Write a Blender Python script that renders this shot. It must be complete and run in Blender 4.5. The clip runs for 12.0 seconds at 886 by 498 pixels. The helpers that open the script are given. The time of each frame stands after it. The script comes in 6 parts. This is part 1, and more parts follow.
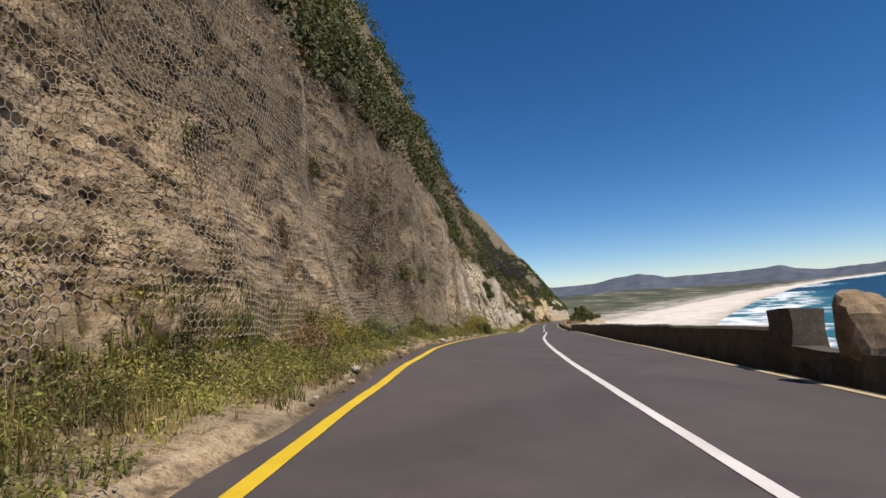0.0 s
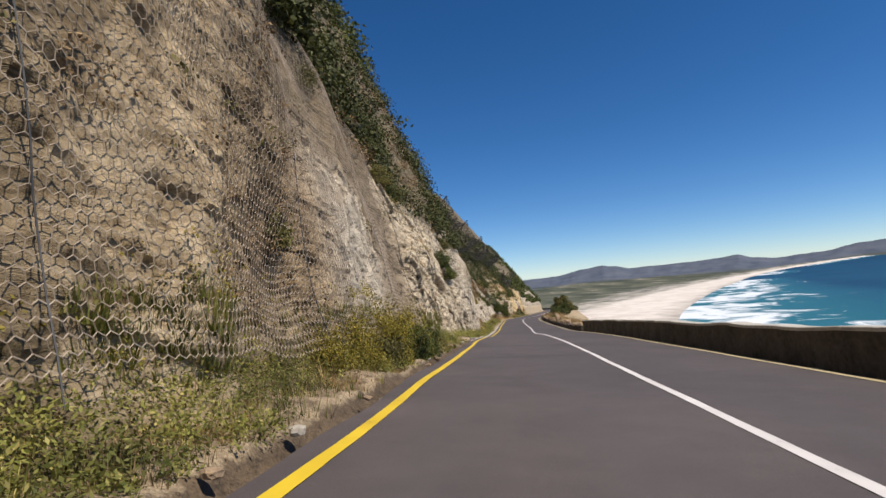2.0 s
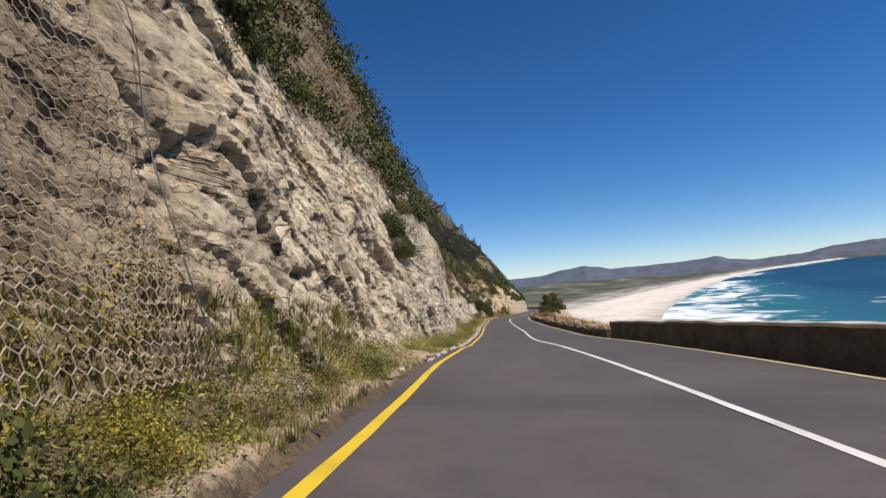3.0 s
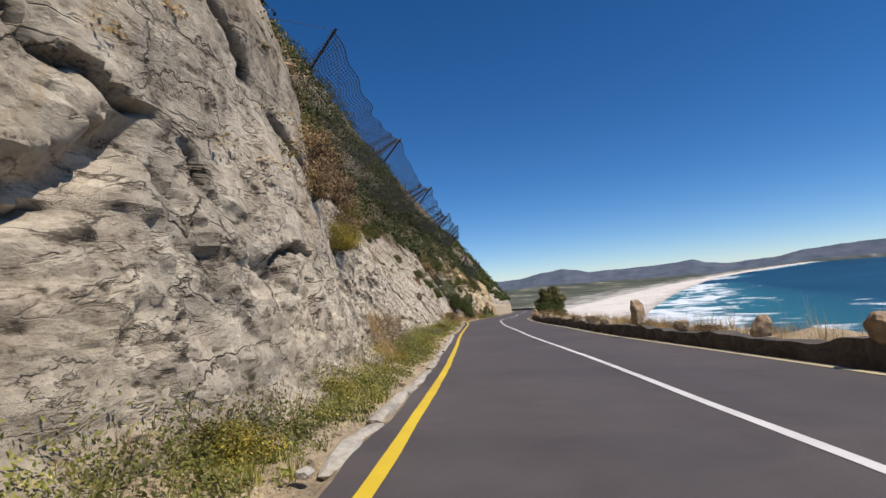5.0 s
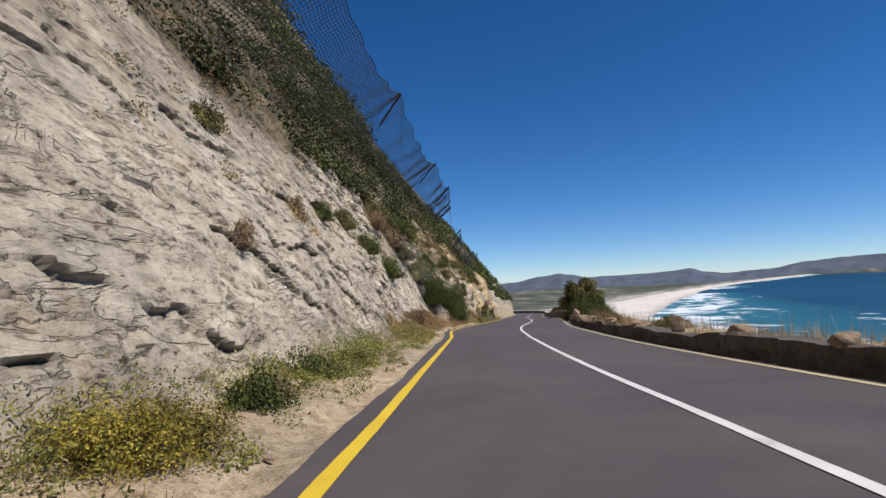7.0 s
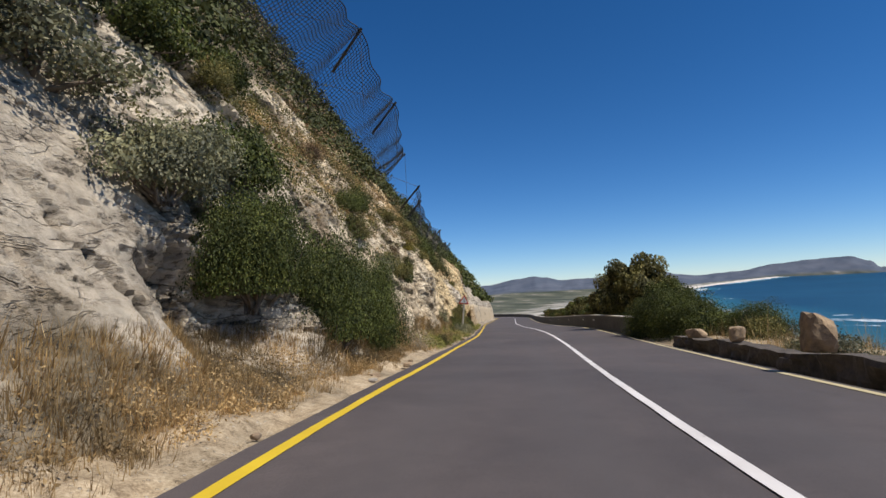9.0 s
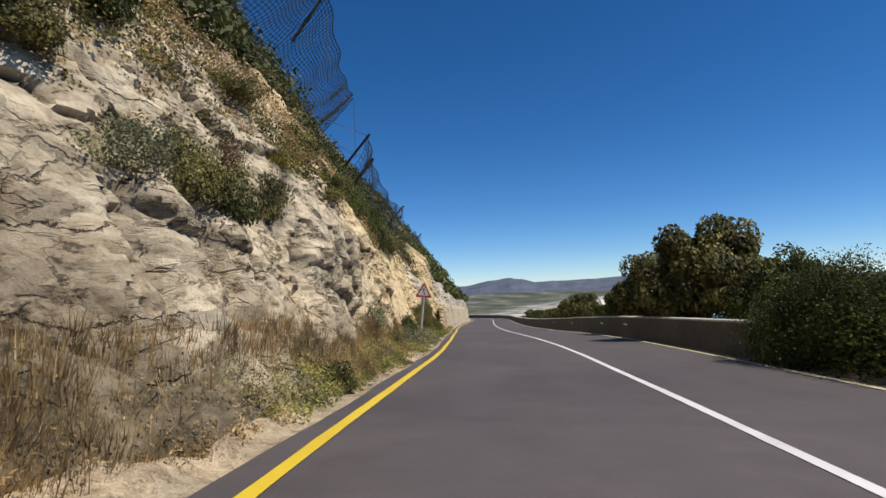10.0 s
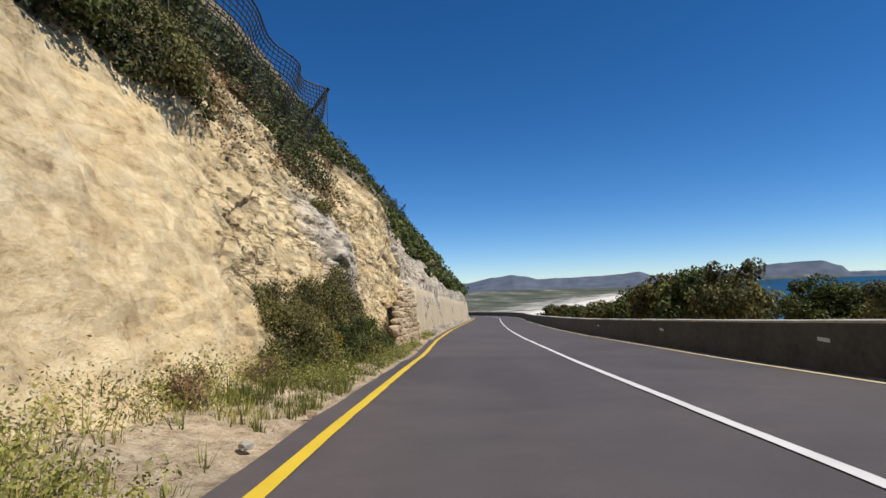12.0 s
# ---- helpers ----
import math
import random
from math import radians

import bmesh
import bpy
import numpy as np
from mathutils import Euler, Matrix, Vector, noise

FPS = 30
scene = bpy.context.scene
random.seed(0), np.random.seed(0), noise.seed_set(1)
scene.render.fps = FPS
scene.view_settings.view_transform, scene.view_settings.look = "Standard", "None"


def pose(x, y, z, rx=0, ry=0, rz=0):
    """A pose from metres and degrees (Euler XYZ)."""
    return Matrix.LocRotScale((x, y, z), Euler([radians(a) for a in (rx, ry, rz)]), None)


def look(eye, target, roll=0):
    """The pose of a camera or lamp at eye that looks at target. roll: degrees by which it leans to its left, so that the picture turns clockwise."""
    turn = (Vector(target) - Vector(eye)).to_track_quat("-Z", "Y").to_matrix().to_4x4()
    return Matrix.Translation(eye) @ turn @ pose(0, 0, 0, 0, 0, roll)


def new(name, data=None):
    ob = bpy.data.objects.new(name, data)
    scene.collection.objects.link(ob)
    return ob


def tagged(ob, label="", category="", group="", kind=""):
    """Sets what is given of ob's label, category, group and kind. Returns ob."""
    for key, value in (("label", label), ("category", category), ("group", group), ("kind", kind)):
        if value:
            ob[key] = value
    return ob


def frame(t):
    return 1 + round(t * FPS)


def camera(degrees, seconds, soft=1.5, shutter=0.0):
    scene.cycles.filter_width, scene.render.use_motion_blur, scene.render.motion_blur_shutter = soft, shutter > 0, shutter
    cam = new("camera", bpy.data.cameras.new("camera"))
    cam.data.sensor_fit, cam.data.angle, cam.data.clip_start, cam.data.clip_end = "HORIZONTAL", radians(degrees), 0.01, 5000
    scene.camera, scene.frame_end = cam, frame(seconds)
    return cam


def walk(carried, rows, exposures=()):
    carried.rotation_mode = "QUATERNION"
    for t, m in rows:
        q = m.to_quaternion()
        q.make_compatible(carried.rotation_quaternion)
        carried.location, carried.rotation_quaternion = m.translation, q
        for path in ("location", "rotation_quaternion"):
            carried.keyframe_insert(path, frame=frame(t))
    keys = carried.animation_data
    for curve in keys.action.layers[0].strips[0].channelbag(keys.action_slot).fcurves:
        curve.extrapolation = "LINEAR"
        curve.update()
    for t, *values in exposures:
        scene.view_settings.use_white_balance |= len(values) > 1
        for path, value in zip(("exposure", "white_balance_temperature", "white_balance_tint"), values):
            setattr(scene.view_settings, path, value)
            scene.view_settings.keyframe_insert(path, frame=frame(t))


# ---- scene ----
cam = camera(78.0, 12.0)
PATH = [
    (0, (0.579, 0.743, 0.120), (0.693, 2.733, 0.278), -3.97),
    (0.5, (1.228, 6.607, -0.075), (1.369, 8.597, 0.078), -4.34),
    (1, (2.175, 12.484, -0.300), (2.345, 14.472, -0.159), -4.93),
    (1.5, (3.180, 18.681, -0.739), (3.381, 20.667, -0.611), -4.59),
    (2, (4.338, 24.936, -1.177), (4.574, 26.918, -1.047), -5.09),
    (2.5, (5.588, 31.252, -1.596), (5.856, 33.231, -1.480), -5.20),
    (3, (6.980, 37.593, -2.089), (7.277, 39.567, -1.966), -4.74),
    (5, (12.785, 63.737, -4.163), (13.158, 65.698, -4.034), -4.73),
    (5.5, (14.572, 70.562, -4.581), (14.935, 72.524, -4.455), -4.85),
    (6, (16.160, 77.234, -5.032), (16.530, 79.195, -4.902), -3.87),
    (6.5, (17.623, 83.613, -5.424), (17.999, 85.573, -5.299), -3.20),
    (7, (19.197, 89.938, -5.780), (19.579, 91.897, -5.649), -2.82),
    (9, (26.093, 115.045, -6.985), (26.565, 116.983, -6.847), -2.96),
    (9.5, (27.920, 120.769, -7.358), (28.436, 122.697, -7.222), -3.05),
    (10, (29.895, 126.514, -7.690), (30.452, 128.430, -7.554), -2.22),
    (10.5, (32.045, 132.190, -8.019), (32.614, 134.103, -7.887), -2.03),
    (11, (34.051, 137.595, -8.366), (34.618, 139.508, -8.234), -1.76),
    (11.5, (35.874, 142.689, -8.623), (36.430, 144.606, -8.489), -2.21),
    (12, (37.560, 147.973, -8.974), (38.107, 149.892, -8.848), -2.02),
]
walk(cam, [(t, look(eye, target, roll)) for t, eye, target, roll in PATH], exposures=[(0.0, 0.14, 7250, 10), (3.0, 0.17, 7000, 10), (5.0, 0.09, 6750, 10), (7.0, 0.06, 6600, 10), (9.5, 0.12, 6750, 8), (10.5, 0.18, 6650, 7), (12.0, 0.16, 6600, 7)])

# ---- world, sun, exposure ----
SUN_EL, SUN_AZ = 56.0, 127.0          # azimuth clockwise from +y
world = bpy.data.worlds.new("world")
scene.world = world
world.use_nodes = True
wn, wl = world.node_tree.nodes, world.node_tree.links
sky = wn.new("ShaderNodeTexSky")
sky.sky_type = "NISHITA"
sky.sun_disc = False
sky.sun_elevation, sky.sun_rotation = radians(SUN_EL), radians(SUN_AZ)
sky.altitude, sky.air_density, sky.dust_density, sky.ozone_density = 100.0, 0.62, 0.0, 3.5
wn["Background"].inputs["Strength"].default_value = 0.102
deep = wn.new("ShaderNodeHueSaturation")
deep.inputs["Saturation"].default_value = 1.22
cool = wn.new("ShaderNodeMix")
cool.data_type, cool.blend_type = "RGBA", "MULTIPLY"
cool.inputs[0].default_value = 1.0
cool.inputs[7].default_value = (0.90, 0.96, 1.07, 1)
wl.new(sky.outputs["Color"], cool.inputs[6])
wl.new(cool.outputs[2], deep.inputs["Color"])
wl.new(deep.outputs["Color"], wn["Background"].inputs["Color"])
sun_data = bpy.data.lights.new("sun", "SUN")
sun_data.energy, sun_data.angle, sun_data.color = 4.6, radians(0.5), (1.0, 0.96, 0.90)
sun = new("sun", sun_data)
sa, se = radians(SUN_AZ), radians(SUN_EL)
SUN_DIR = Vector((math.sin(sa) * math.cos(se), math.cos(sa) * math.cos(se), math.sin(se)))
sun.matrix_world = look(SUN_DIR * 300, (0, 0, 0))

# ---- noise on arrays ----
rng = np.random.default_rng(7)
TABLE = rng.permutation(4096)
RAND = rng.random((4096, 4))


def cell_hash(ix, iy, iz):
    return TABLE[(TABLE[(TABLE[ix % 4096] + iy) % 4096] + iz) % 4096]


def value_noise(p):
    """Smooth noise in -1..1 at points (n, 3)."""
    i = np.floor(p).astype(int)
    f = p - i
    f = f * f * f * (f * (f * 6 - 15) + 10)
    out = 0
    for dx in (0, 1):
        wx = f[:, 0] if dx else 1 - f[:, 0]
        for dy in (0, 1):
            wy = f[:, 1] if dy else 1 - f[:, 1]
            for dz in (0, 1):
                wz = f[:, 2] if dz else 1 - f[:, 2]
                out = out + wx * wy * wz * RAND[cell_hash(i[:, 0] + dx, i[:, 1] + dy, i[:, 2] + dz), 0]
    return out * 2 - 1


def fbm(p, octaves=4, gain=0.5):
    total, amp = 0, 1.0
    for k in range(octaves):
        total = total + amp * value_noise(p * 2.03 ** k + 17.3 * k)
        amp *= gain
    return total


def blocks(p):
    """Cell pattern: distance to the joint between two cells, a random value of the cell and the vector to its middle."""
    i = np.floor(p).astype(int)
    n = len(p)
    d1, d2 = np.full(n, 9.0), np.full(n, 9.0)
    rid, off = np.zeros(n, int), np.zeros((n, 3))
    for dx in (-1, 0, 1):
        for dy in (-1, 0, 1):
            for dz in (-1, 0, 1):
                h = cell_hash(i[:, 0] + dx, i[:, 1] + dy, i[:, 2] + dz)
                v = np.stack([i[:, 0] + dx, i[:, 1] + dy, i[:, 2] + dz], 1) + RAND[h, :3] * 0.9 - p
                d = np.sqrt((v * v).sum(1))
                near = d < d1
                d2 = np.where(near, d1, np.minimum(d2, d))
                rid, off = np.where(near, h, rid), np.where(near[:, None], v, off)
                d1 = np.where(near, d, d1)
    return d2 - d1, rid, off


def smooth_table(x, rows, col=1):
    """Smoothly eased values of a table at x."""
    rows = np.array(rows, float)
    xs, ys = rows[:, 0], rows[:, col]
    x = np.clip(x, xs[0], xs[-1])
    k = np.clip(np.searchsorted(xs, x, side="right") - 1, 0, len(xs) - 2)
    u = (x - xs[k]) / (xs[k + 1] - xs[k])
    u = u * u * (3 - 2 * u)
    return ys[k] * (1 - u) + ys[k + 1] * u


# ---- the road's line: white centre line in plan, falling towards the bay ----
AXIS = [(-3.06, -41.01, 0.37), (-0.54, -19.16, -0.31), (1.98, 0.68, -0.9), (3.62, 12.56, -1.4), (6.01, 24.31, -2.18), (8.34, 34.01, -2.89),
        (10.06, 40.8, -3.41), (11.58, 47.64, -3.88), (13.26, 55.48, -4.48), (14.93, 63.31, -5.2), (16.6, 70.1, -5.63), (18.37, 76.89, -6.09),
        (19.86, 83.72, -6.49), (21.39, 90.56, -6.8), (24.15, 102.2, -7.45), (27.55, 114.76, -8.03), (31.48, 125.1, -8.67), (34.46, 132.47, -9.12),
        (36.38, 137.58, -9.4), (38.28, 142.78, -9.69), (40.62, 150.44, -10.12), (43.8, 159.83, -10.78), (50.32, 178.63, -11.94), (60.2, 205, -13.44),
        (68.84, 228, -14.58), (73.09, 247, -15.48), (69.84, 266, -16.26), (58.08, 282, -17.05)]


def spline(points, step=0.5):
    """A smooth curve through points, resampled at even steps."""
    p = np.array(points, float)
    p = np.vstack([2 * p[0] - p[1], p, 2 * p[-1] - p[-2]])
    out = []
    for k in range(1, len(p) - 2):
        u = np.linspace(0, 1, 40, endpoint=False)[:, None]
        a, b, c, d = p[k - 1], p[k], p[k + 1], p[k + 2]
        out.append(0.5 * (2 * b + (c - a) * u + (2 * a - 5 * b + 4 * c - d) * u ** 2 + (3 * b - a - 3 * c + d) * u ** 3))
    out = np.vstack(out + [p[-2:-1]])
    run = np.r_[0, np.cumsum(np.linalg.norm(np.diff(out[:, :2], axis=0), axis=1))]
    s = np.arange(0, run[-1], step)
    return np.stack([np.interp(s, run, out[:, k]) for k in range(out.shape[1])], 1), s


LINE, LINE_S = spline(AXIS)
kernel = np.exp(-(np.arange(-20, 21) * 0.5 / 3.8) ** 2)
LINE = np.stack([np.convolve(np.pad(LINE[:, k], 20, "reflect", reflect_type="odd"), kernel / kernel.sum(), "valid") for k in range(3)], 1)
near0 = np.argmin(np.hypot(LINE[:, 0] - 2.0, LINE[:, 1] - 0.68))
LINE_S = LINE_S - LINE_S[near0]
S_MIN, S_MAX = float(LINE_S[0]), float(LINE_S[-1])
tangent = np.gradient(LINE[:, :2], axis=0)
tangent = np.stack([np.convolve(np.pad(tangent[:, k], 6, "edge"), np.ones(13) / 13, "valid") for k in (0, 1)], 1)
tangent /= np.linalg.norm(tangent, axis=1)[:, None]
BANK = [(0, 3.66), (10, 3.74), (20, 3.96), (30, 3.39), (40, 2.83), (52, 2.23), (64, 0.67), (75, 0.77), (85, 0.6), (100, 0.22), (120, 0.78),
        (135, 0.87), (150, -0.25), (165, -0.02), (180, 0.89), (300, 1.03)]
LEFT_LINE = [(-40, 2.7), (2, 2.72), (6, 2.78), (10, 2.90), (15, 3.06), (22, 3.06), (28, 3.09), (34, 3.24), (41, 3.38), (48, 3.45), (55, 3.23), (62, 3), (70, 2.92),
             (80, 3.02), (90, 2.92), (100, 2.81), (110, 2.78), (118, 3.27), (126, 3.37), (136, 3.54), (147, 3.54), (155, 3.39), (165, 3.45),
             (175, 3.62), (190, 3.72), (215, 3.73), (300, 3.62)]
RIGHT_LINE = [(-40, 2.63), (6, 2.68), (12, 2.71), (18, 2.87), (24, 2.81), (30, 2.82), (38, 2.72), (46, 2.61), (55, 2.61), (65, 2.55), (75, 2.49),
              (85, 2.42), (95, 2.4), (105, 2.39), (115, 2.52), (123, 2.59), (132, 2.61), (142, 2.66), (152, 2.74), (160, 2.8), (168, 2.84),
              (176, 2.91), (190, 2.92), (215, 2.96), (300, 3.12)]


def at_road(s, d, h=0.0):
    """World places from metres along the road, metres to the right of its centre line and height over its surface."""
    s, d, h = np.broadcast_arrays(np.asarray(s, float), np.asarray(d, float), np.asarray(h, float))
    x, y, z = (np.interp(s, LINE_S, LINE[:, k]) for k in range(3))
    tx, ty = np.interp(s, LINE_S, tangent[:, 0]), np.interp(s, LINE_S, tangent[:, 1])
    bank = np.tan(np.radians(smooth_table(s, BANK)))
    return np.stack([x + ty * d, y - tx * d, z - bank * np.clip(d, -4.5, 4.0) + h], -1)


def heading(s):
    """Degrees by which the road has turned, for pose()'s rz."""
    tx, ty = np.interp(s, LINE_S, tangent[:, 0]), np.interp(s, LINE_S, tangent[:, 1])
    return math.degrees(math.atan2(-tx, ty))


def road_pose(s, d, h=0.0, turn=0.0, rx=0.0, ry=0.0):
    x, y, z = at_road(s, d, h)
    return pose(x, y, z, rx, ry, heading(s) + turn)


# ---- materials ----
def material(name):
    m = bpy.data.materials.new(name)
    m.use_nodes = True
    return m, m.node_tree.nodes, m.node_tree.links, m.node_tree.nodes["Principled BSDF"]


def add(nodes, kind, **settings):
    n = nodes.new(kind)
    for key, value in settings.items():
        n.inputs[key.replace("_", " ")].default_value = value
    return n


def ramp(nodes, links, source, stops):
    r = nodes.new("ShaderNodeValToRGB")
    e = r.color_ramp.elements
    while len(e) < len(stops):
        e.new(0.5)
    for k, (at, c) in enumerate(stops):
        e[k].position, e[k].color = at, (*c, 1) if len(c) == 3 else c
    links.new(source, r.inputs["Fac"])
    return r.outputs["Color"]


def grey(v):
    return (v, v, v)


def mix(nodes, links, fac, a, b, how="MIX"):
    m = nodes.new("ShaderNodeMix")
    m.data_type, m.blend_type = "RGBA", how
    for value, socket in ((fac, m.inputs[0]), (a, m.inputs[6]), (b, m.inputs[7])):
        if isinstance(value, (int, float)):
            socket.default_value = value
        elif isinstance(value, tuple):
            socket.default_value = (*value, 1)
        else:
            links.new(value, socket)
    return m.outputs[2]


def noise_at(nodes, links, scale, detail=6.0, rough=0.6, where=None, distort=0.0):
    n = add(nodes, "ShaderNodeTexNoise", Scale=scale, Detail=detail, Roughness=rough, Distortion=distort)
    links.new(where if where else nodes.new("ShaderNodeNewGeometry").outputs["Position"], n.inputs["Vector"])
    return n.outputs["Fac"]


def bumped(nodes, links, bsdf, height, strength, distance):
    b = add(nodes, "ShaderNodeBump", Strength=strength, Distance=distance)
    links.new(height, b.inputs["Height"])
    links.new(b.outputs["Normal"], bsdf.inputs["Normal"])


def plain(name, low, high, scale=6.0, rough=0.8, bump=0.3, dist=0.01, metal=0.0, per_object=0.0):
    """A surface of two colours mixed by noise at two sizes, with fine relief."""
    m, n, l, b = material(name)
    big = noise_at(n, l, scale * 0.13, 5.0, 0.6)
    fine = noise_at(n, l, scale, 8.0, 0.65)
    both = mix(n, l, 0.5, big, fine)
    col = ramp(n, l, both, [(0.36, low), (0.64, high)])
    if per_object:
        info = n.new("ShaderNodeObjectInfo")
        col = mix(n, l, per_object, col, ramp(n, l, info.outputs["Random"], [(0, grey(0.35)), (1, grey(1.3))]), "MULTIPLY")
    l.new(col, b.inputs["Base Color"])
    b.inputs["Roughness"].default_value, b.inputs["Metallic"].default_value = rough, metal
    bumped(n, l, b, fine, bump, dist)
    return m


def leafy(name, dark, light, tip=None, through_light=0.25):
    """Foliage whose colour varies from leaf to leaf."""
    m, n, l, b = material(name)
    geo = n.new("ShaderNodeNewGeometry")
    stops = [(0, dark), (0.85, light)] + ([(1, tip)] if tip else [])
    leaf = ramp(n, l, geo.outputs["Random Per Island"], stops)
    big = noise_at(n, l, 1.1, 4.0)
    col = mix(n, l, 0.75, leaf, ramp(n, l, big, [(0.38, (0.34, 0.34, 0.36)), (0.62, (1.55, 1.42, 1.2))]), "MULTIPLY")
    l.new(col, b.inputs["Base Color"])
    b.inputs["Roughness"].default_value = 0.65
    b.inputs["Specular IOR Level"].default_value = 0.25
    t = n.new("ShaderNodeBsdfTranslucent")
    l.new(col, t.inputs["Color"])
    s = n.new("ShaderNodeMixShader")
    s.inputs[0].default_value = through_light
    out = n["Material Output"]
    l.new(b.outputs["BSDF"], s.inputs[1])
    l.new(t.outputs["BSDF"], s.inputs[2])
    l.new(s.outputs["Shader"], out.inputs["Surface"])
    return m


def asphalt_material():
    m, n, l, b = material("asphalt")
    fine = noise_at(n, l, 95.0, 4.0, 0.8)
    mid = noise_at(n, l, 2.2, 6.0, 0.65)
    big = noise_at(n, l, 0.22, 4.0, 0.6, None, 0.8)
    base = ramp(n, l, fine, [(0.3, (0.047, 0.039, 0.039)), (0.7, (0.108, 0.088, 0.087))])
    base = mix(n, l, 0.35, base, ramp(n, l, mid, [(0.35, grey(0.7)), (0.65, grey(1.25))]), "MULTIPLY")
    base = mix(n, l, 0.7, base, ramp(n, l, big, [(0.36, (0.70, 0.69, 0.71)), (0.64, (1.25, 1.2, 1.16))]), "MULTIPLY")
    wheel = n.new("ShaderNodeAttribute")
    wheel.attribute_name = "wheel"
    base = mix(n, l, wheel.outputs["Fac"], base, (0.076, 0.066, 0.067))
    l.new(base, b.inputs["Base Color"])
    b.inputs["Roughness"].default_value = 0.82
    bumped(n, l, b, fine, 0.5, 0.004)
    return m


def paint_material(name, colour, worn):
    m, n, l, b = material(name)
    fine = noise_at(n, l, 28.0, 8.0, 0.75)
    mid = noise_at(n, l, 1.3, 5.0, 0.6)
    wear = mix(n, l, 0.5, fine, mid)
    col = mix(n, l, ramp(n, l, wear, [(0.40, grey(1)), (0.30, grey(0))][::-1]), (0.12, 0.11, 0.10), colour)
    col = mix(n, l, 0.6, col, ramp(n, l, mid, [(0.3, worn), (0.65, (1, 1, 1))]), "MULTIPLY")
    l.new(col, b.inputs["Base Color"])
    b.inputs["Roughness"].default_value = 0.6
    bumped(n, l, b, fine, 0.3, 0.003)
    return m


def rock_material():
    """Weathered granite and sandstone: pale slabs with thin dark cracks, brown earth under the netting, ochre earth near the bend."""
    m, n, l, b = material("cliff_rock")
    pos = n.new("ShaderNodeNewGeometry").outputs["Position"]

    def stretched(scale, turn):
        mp = n.new("ShaderNodeMapping")
        mp.inputs["Scale"].default_value = scale
        mp.inputs["Rotation"].default_value = turn
        l.new(pos, mp.inputs["Vector"])
        return mp.outputs["Vector"]

    def bent(scale, amount, where):
        """Coordinates pushed about by noise."""
        w = n.new("ShaderNodeVectorMath")
        w.operation = "MULTIPLY_ADD"
        w.inputs[1].default_value = (amount, amount, amount)
        c = add(n, "ShaderNodeTexNoise", Scale=scale, Detail=6.0, Roughness=0.62)
        l.new(pos, c.inputs["Vector"])
        l.new(c.outputs["Color"], w.inputs[0])
        l.new(where, w.inputs[2])
        return w.outputs[0]

    def attr(name):
        a = n.new("ShaderNodeAttribute")
        a.attribute_name = name
        return a.outputs["Fac"]

    def cracks(scale, wide, where):
        v = n.new("ShaderNodeTexVoronoi")
        v.feature = "DISTANCE_TO_EDGE"
        v.inputs["Scale"].default_value = scale
        l.new(where, v.inputs["Vector"])
        return ramp(n, l, v.outputs["Distance"], [(0.0, grey(0)), (wide, grey(1))])

    def winding(scale, wide, where):
        """Long thin lines that wander along the bedding."""
        at = noise_at(n, l, scale, 5.0, 0.55, where, 0.6)
        return ramp(n, l, at, [(0.5 - 2 * wide, grey(1)), (0.5 - 0.4 * wide, grey(0)), (0.5 + 0.4 * wide, grey(0)), (0.5 + 2 * wide, grey(1))])

    def gate(scale, low, high, seed):
        return ramp(n, l, noise_at(n, l, scale, 4.0, 0.6, stretched((1, 1, 1), (seed, 0, seed))), [(low, grey(0)), (high, grey(1))])

    beds = stretched((0.75, 0.62, 1.9), (radians(17), radians(6), 0))
    grain = noise_at(n, l, 9.0, 10.0, 0.72, pos)
    mid = noise_at(n, l, 1.7, 8.0, 0.66, bent(0.8, 0.5, pos))
    big = noise_at(n, l, 0.30, 5.0, 0.6, pos, 0.8)
    flakes = noise_at(n, l, 3.4, 9.0, 0.74, bent(1.1, 0.35, beds))
    streak = noise_at(n, l, 2.2, 6.0, 0.6, stretched((1.0, 1.0, 0.12), (0, 0, 0)))
    calm, soft = attr("calm"), attr("soft")

    white = (1.0, 1.0, 1.0)
    long_lines = mix(n, l, gate(0.45, 0.47, 0.56, 0.3), white, cracks(0.55, 0.013, bent(1.2, 1.1, beds)))
    short_lines = mix(n, l, gate(0.8, 0.46, 0.56, 1.1), white, winding(0.9, 0.007, beds))
    hair_lines = mix(n, l, gate(1.5, 0.48, 0.58, 2.2), white, winding(2.6, 0.009, beds))
    lines = mix(n, l, 1.0, mix(n, l, 1.0, long_lines, short_lines, "MULTIPLY"), mix(n, l, 0.6, white, hair_lines), "MULTIPLY")
    shard = n.new("ShaderNodeTexVoronoi")
    shard.inputs["Scale"].default_value = 3.1
    l.new(bent(2.5, 0.22, beds), shard.inputs["Vector"])
    shard = ramp(n, l, shard.outputs["Color"], [(0.1, grey(0)), (0.9, grey(1))])

    tex = mix(n, l, 0.45, mid, grain)
    tex = mix(n, l, 0.35, tex, flakes)
    pale = ramp(n, l, tex, [(0.40, (0.21, 0.165, 0.12)), (0.445, (0.42, 0.345, 0.26)), (0.50, (0.56, 0.475, 0.37)), (0.57, (0.68, 0.595, 0.475))])
    pale = mix(n, l, 0.55, pale, ramp(n, l, big, [(0.36, (0.66, 0.655, 0.66)), (0.60, (1.08, 1.04, 0.97))]), "MULTIPLY")
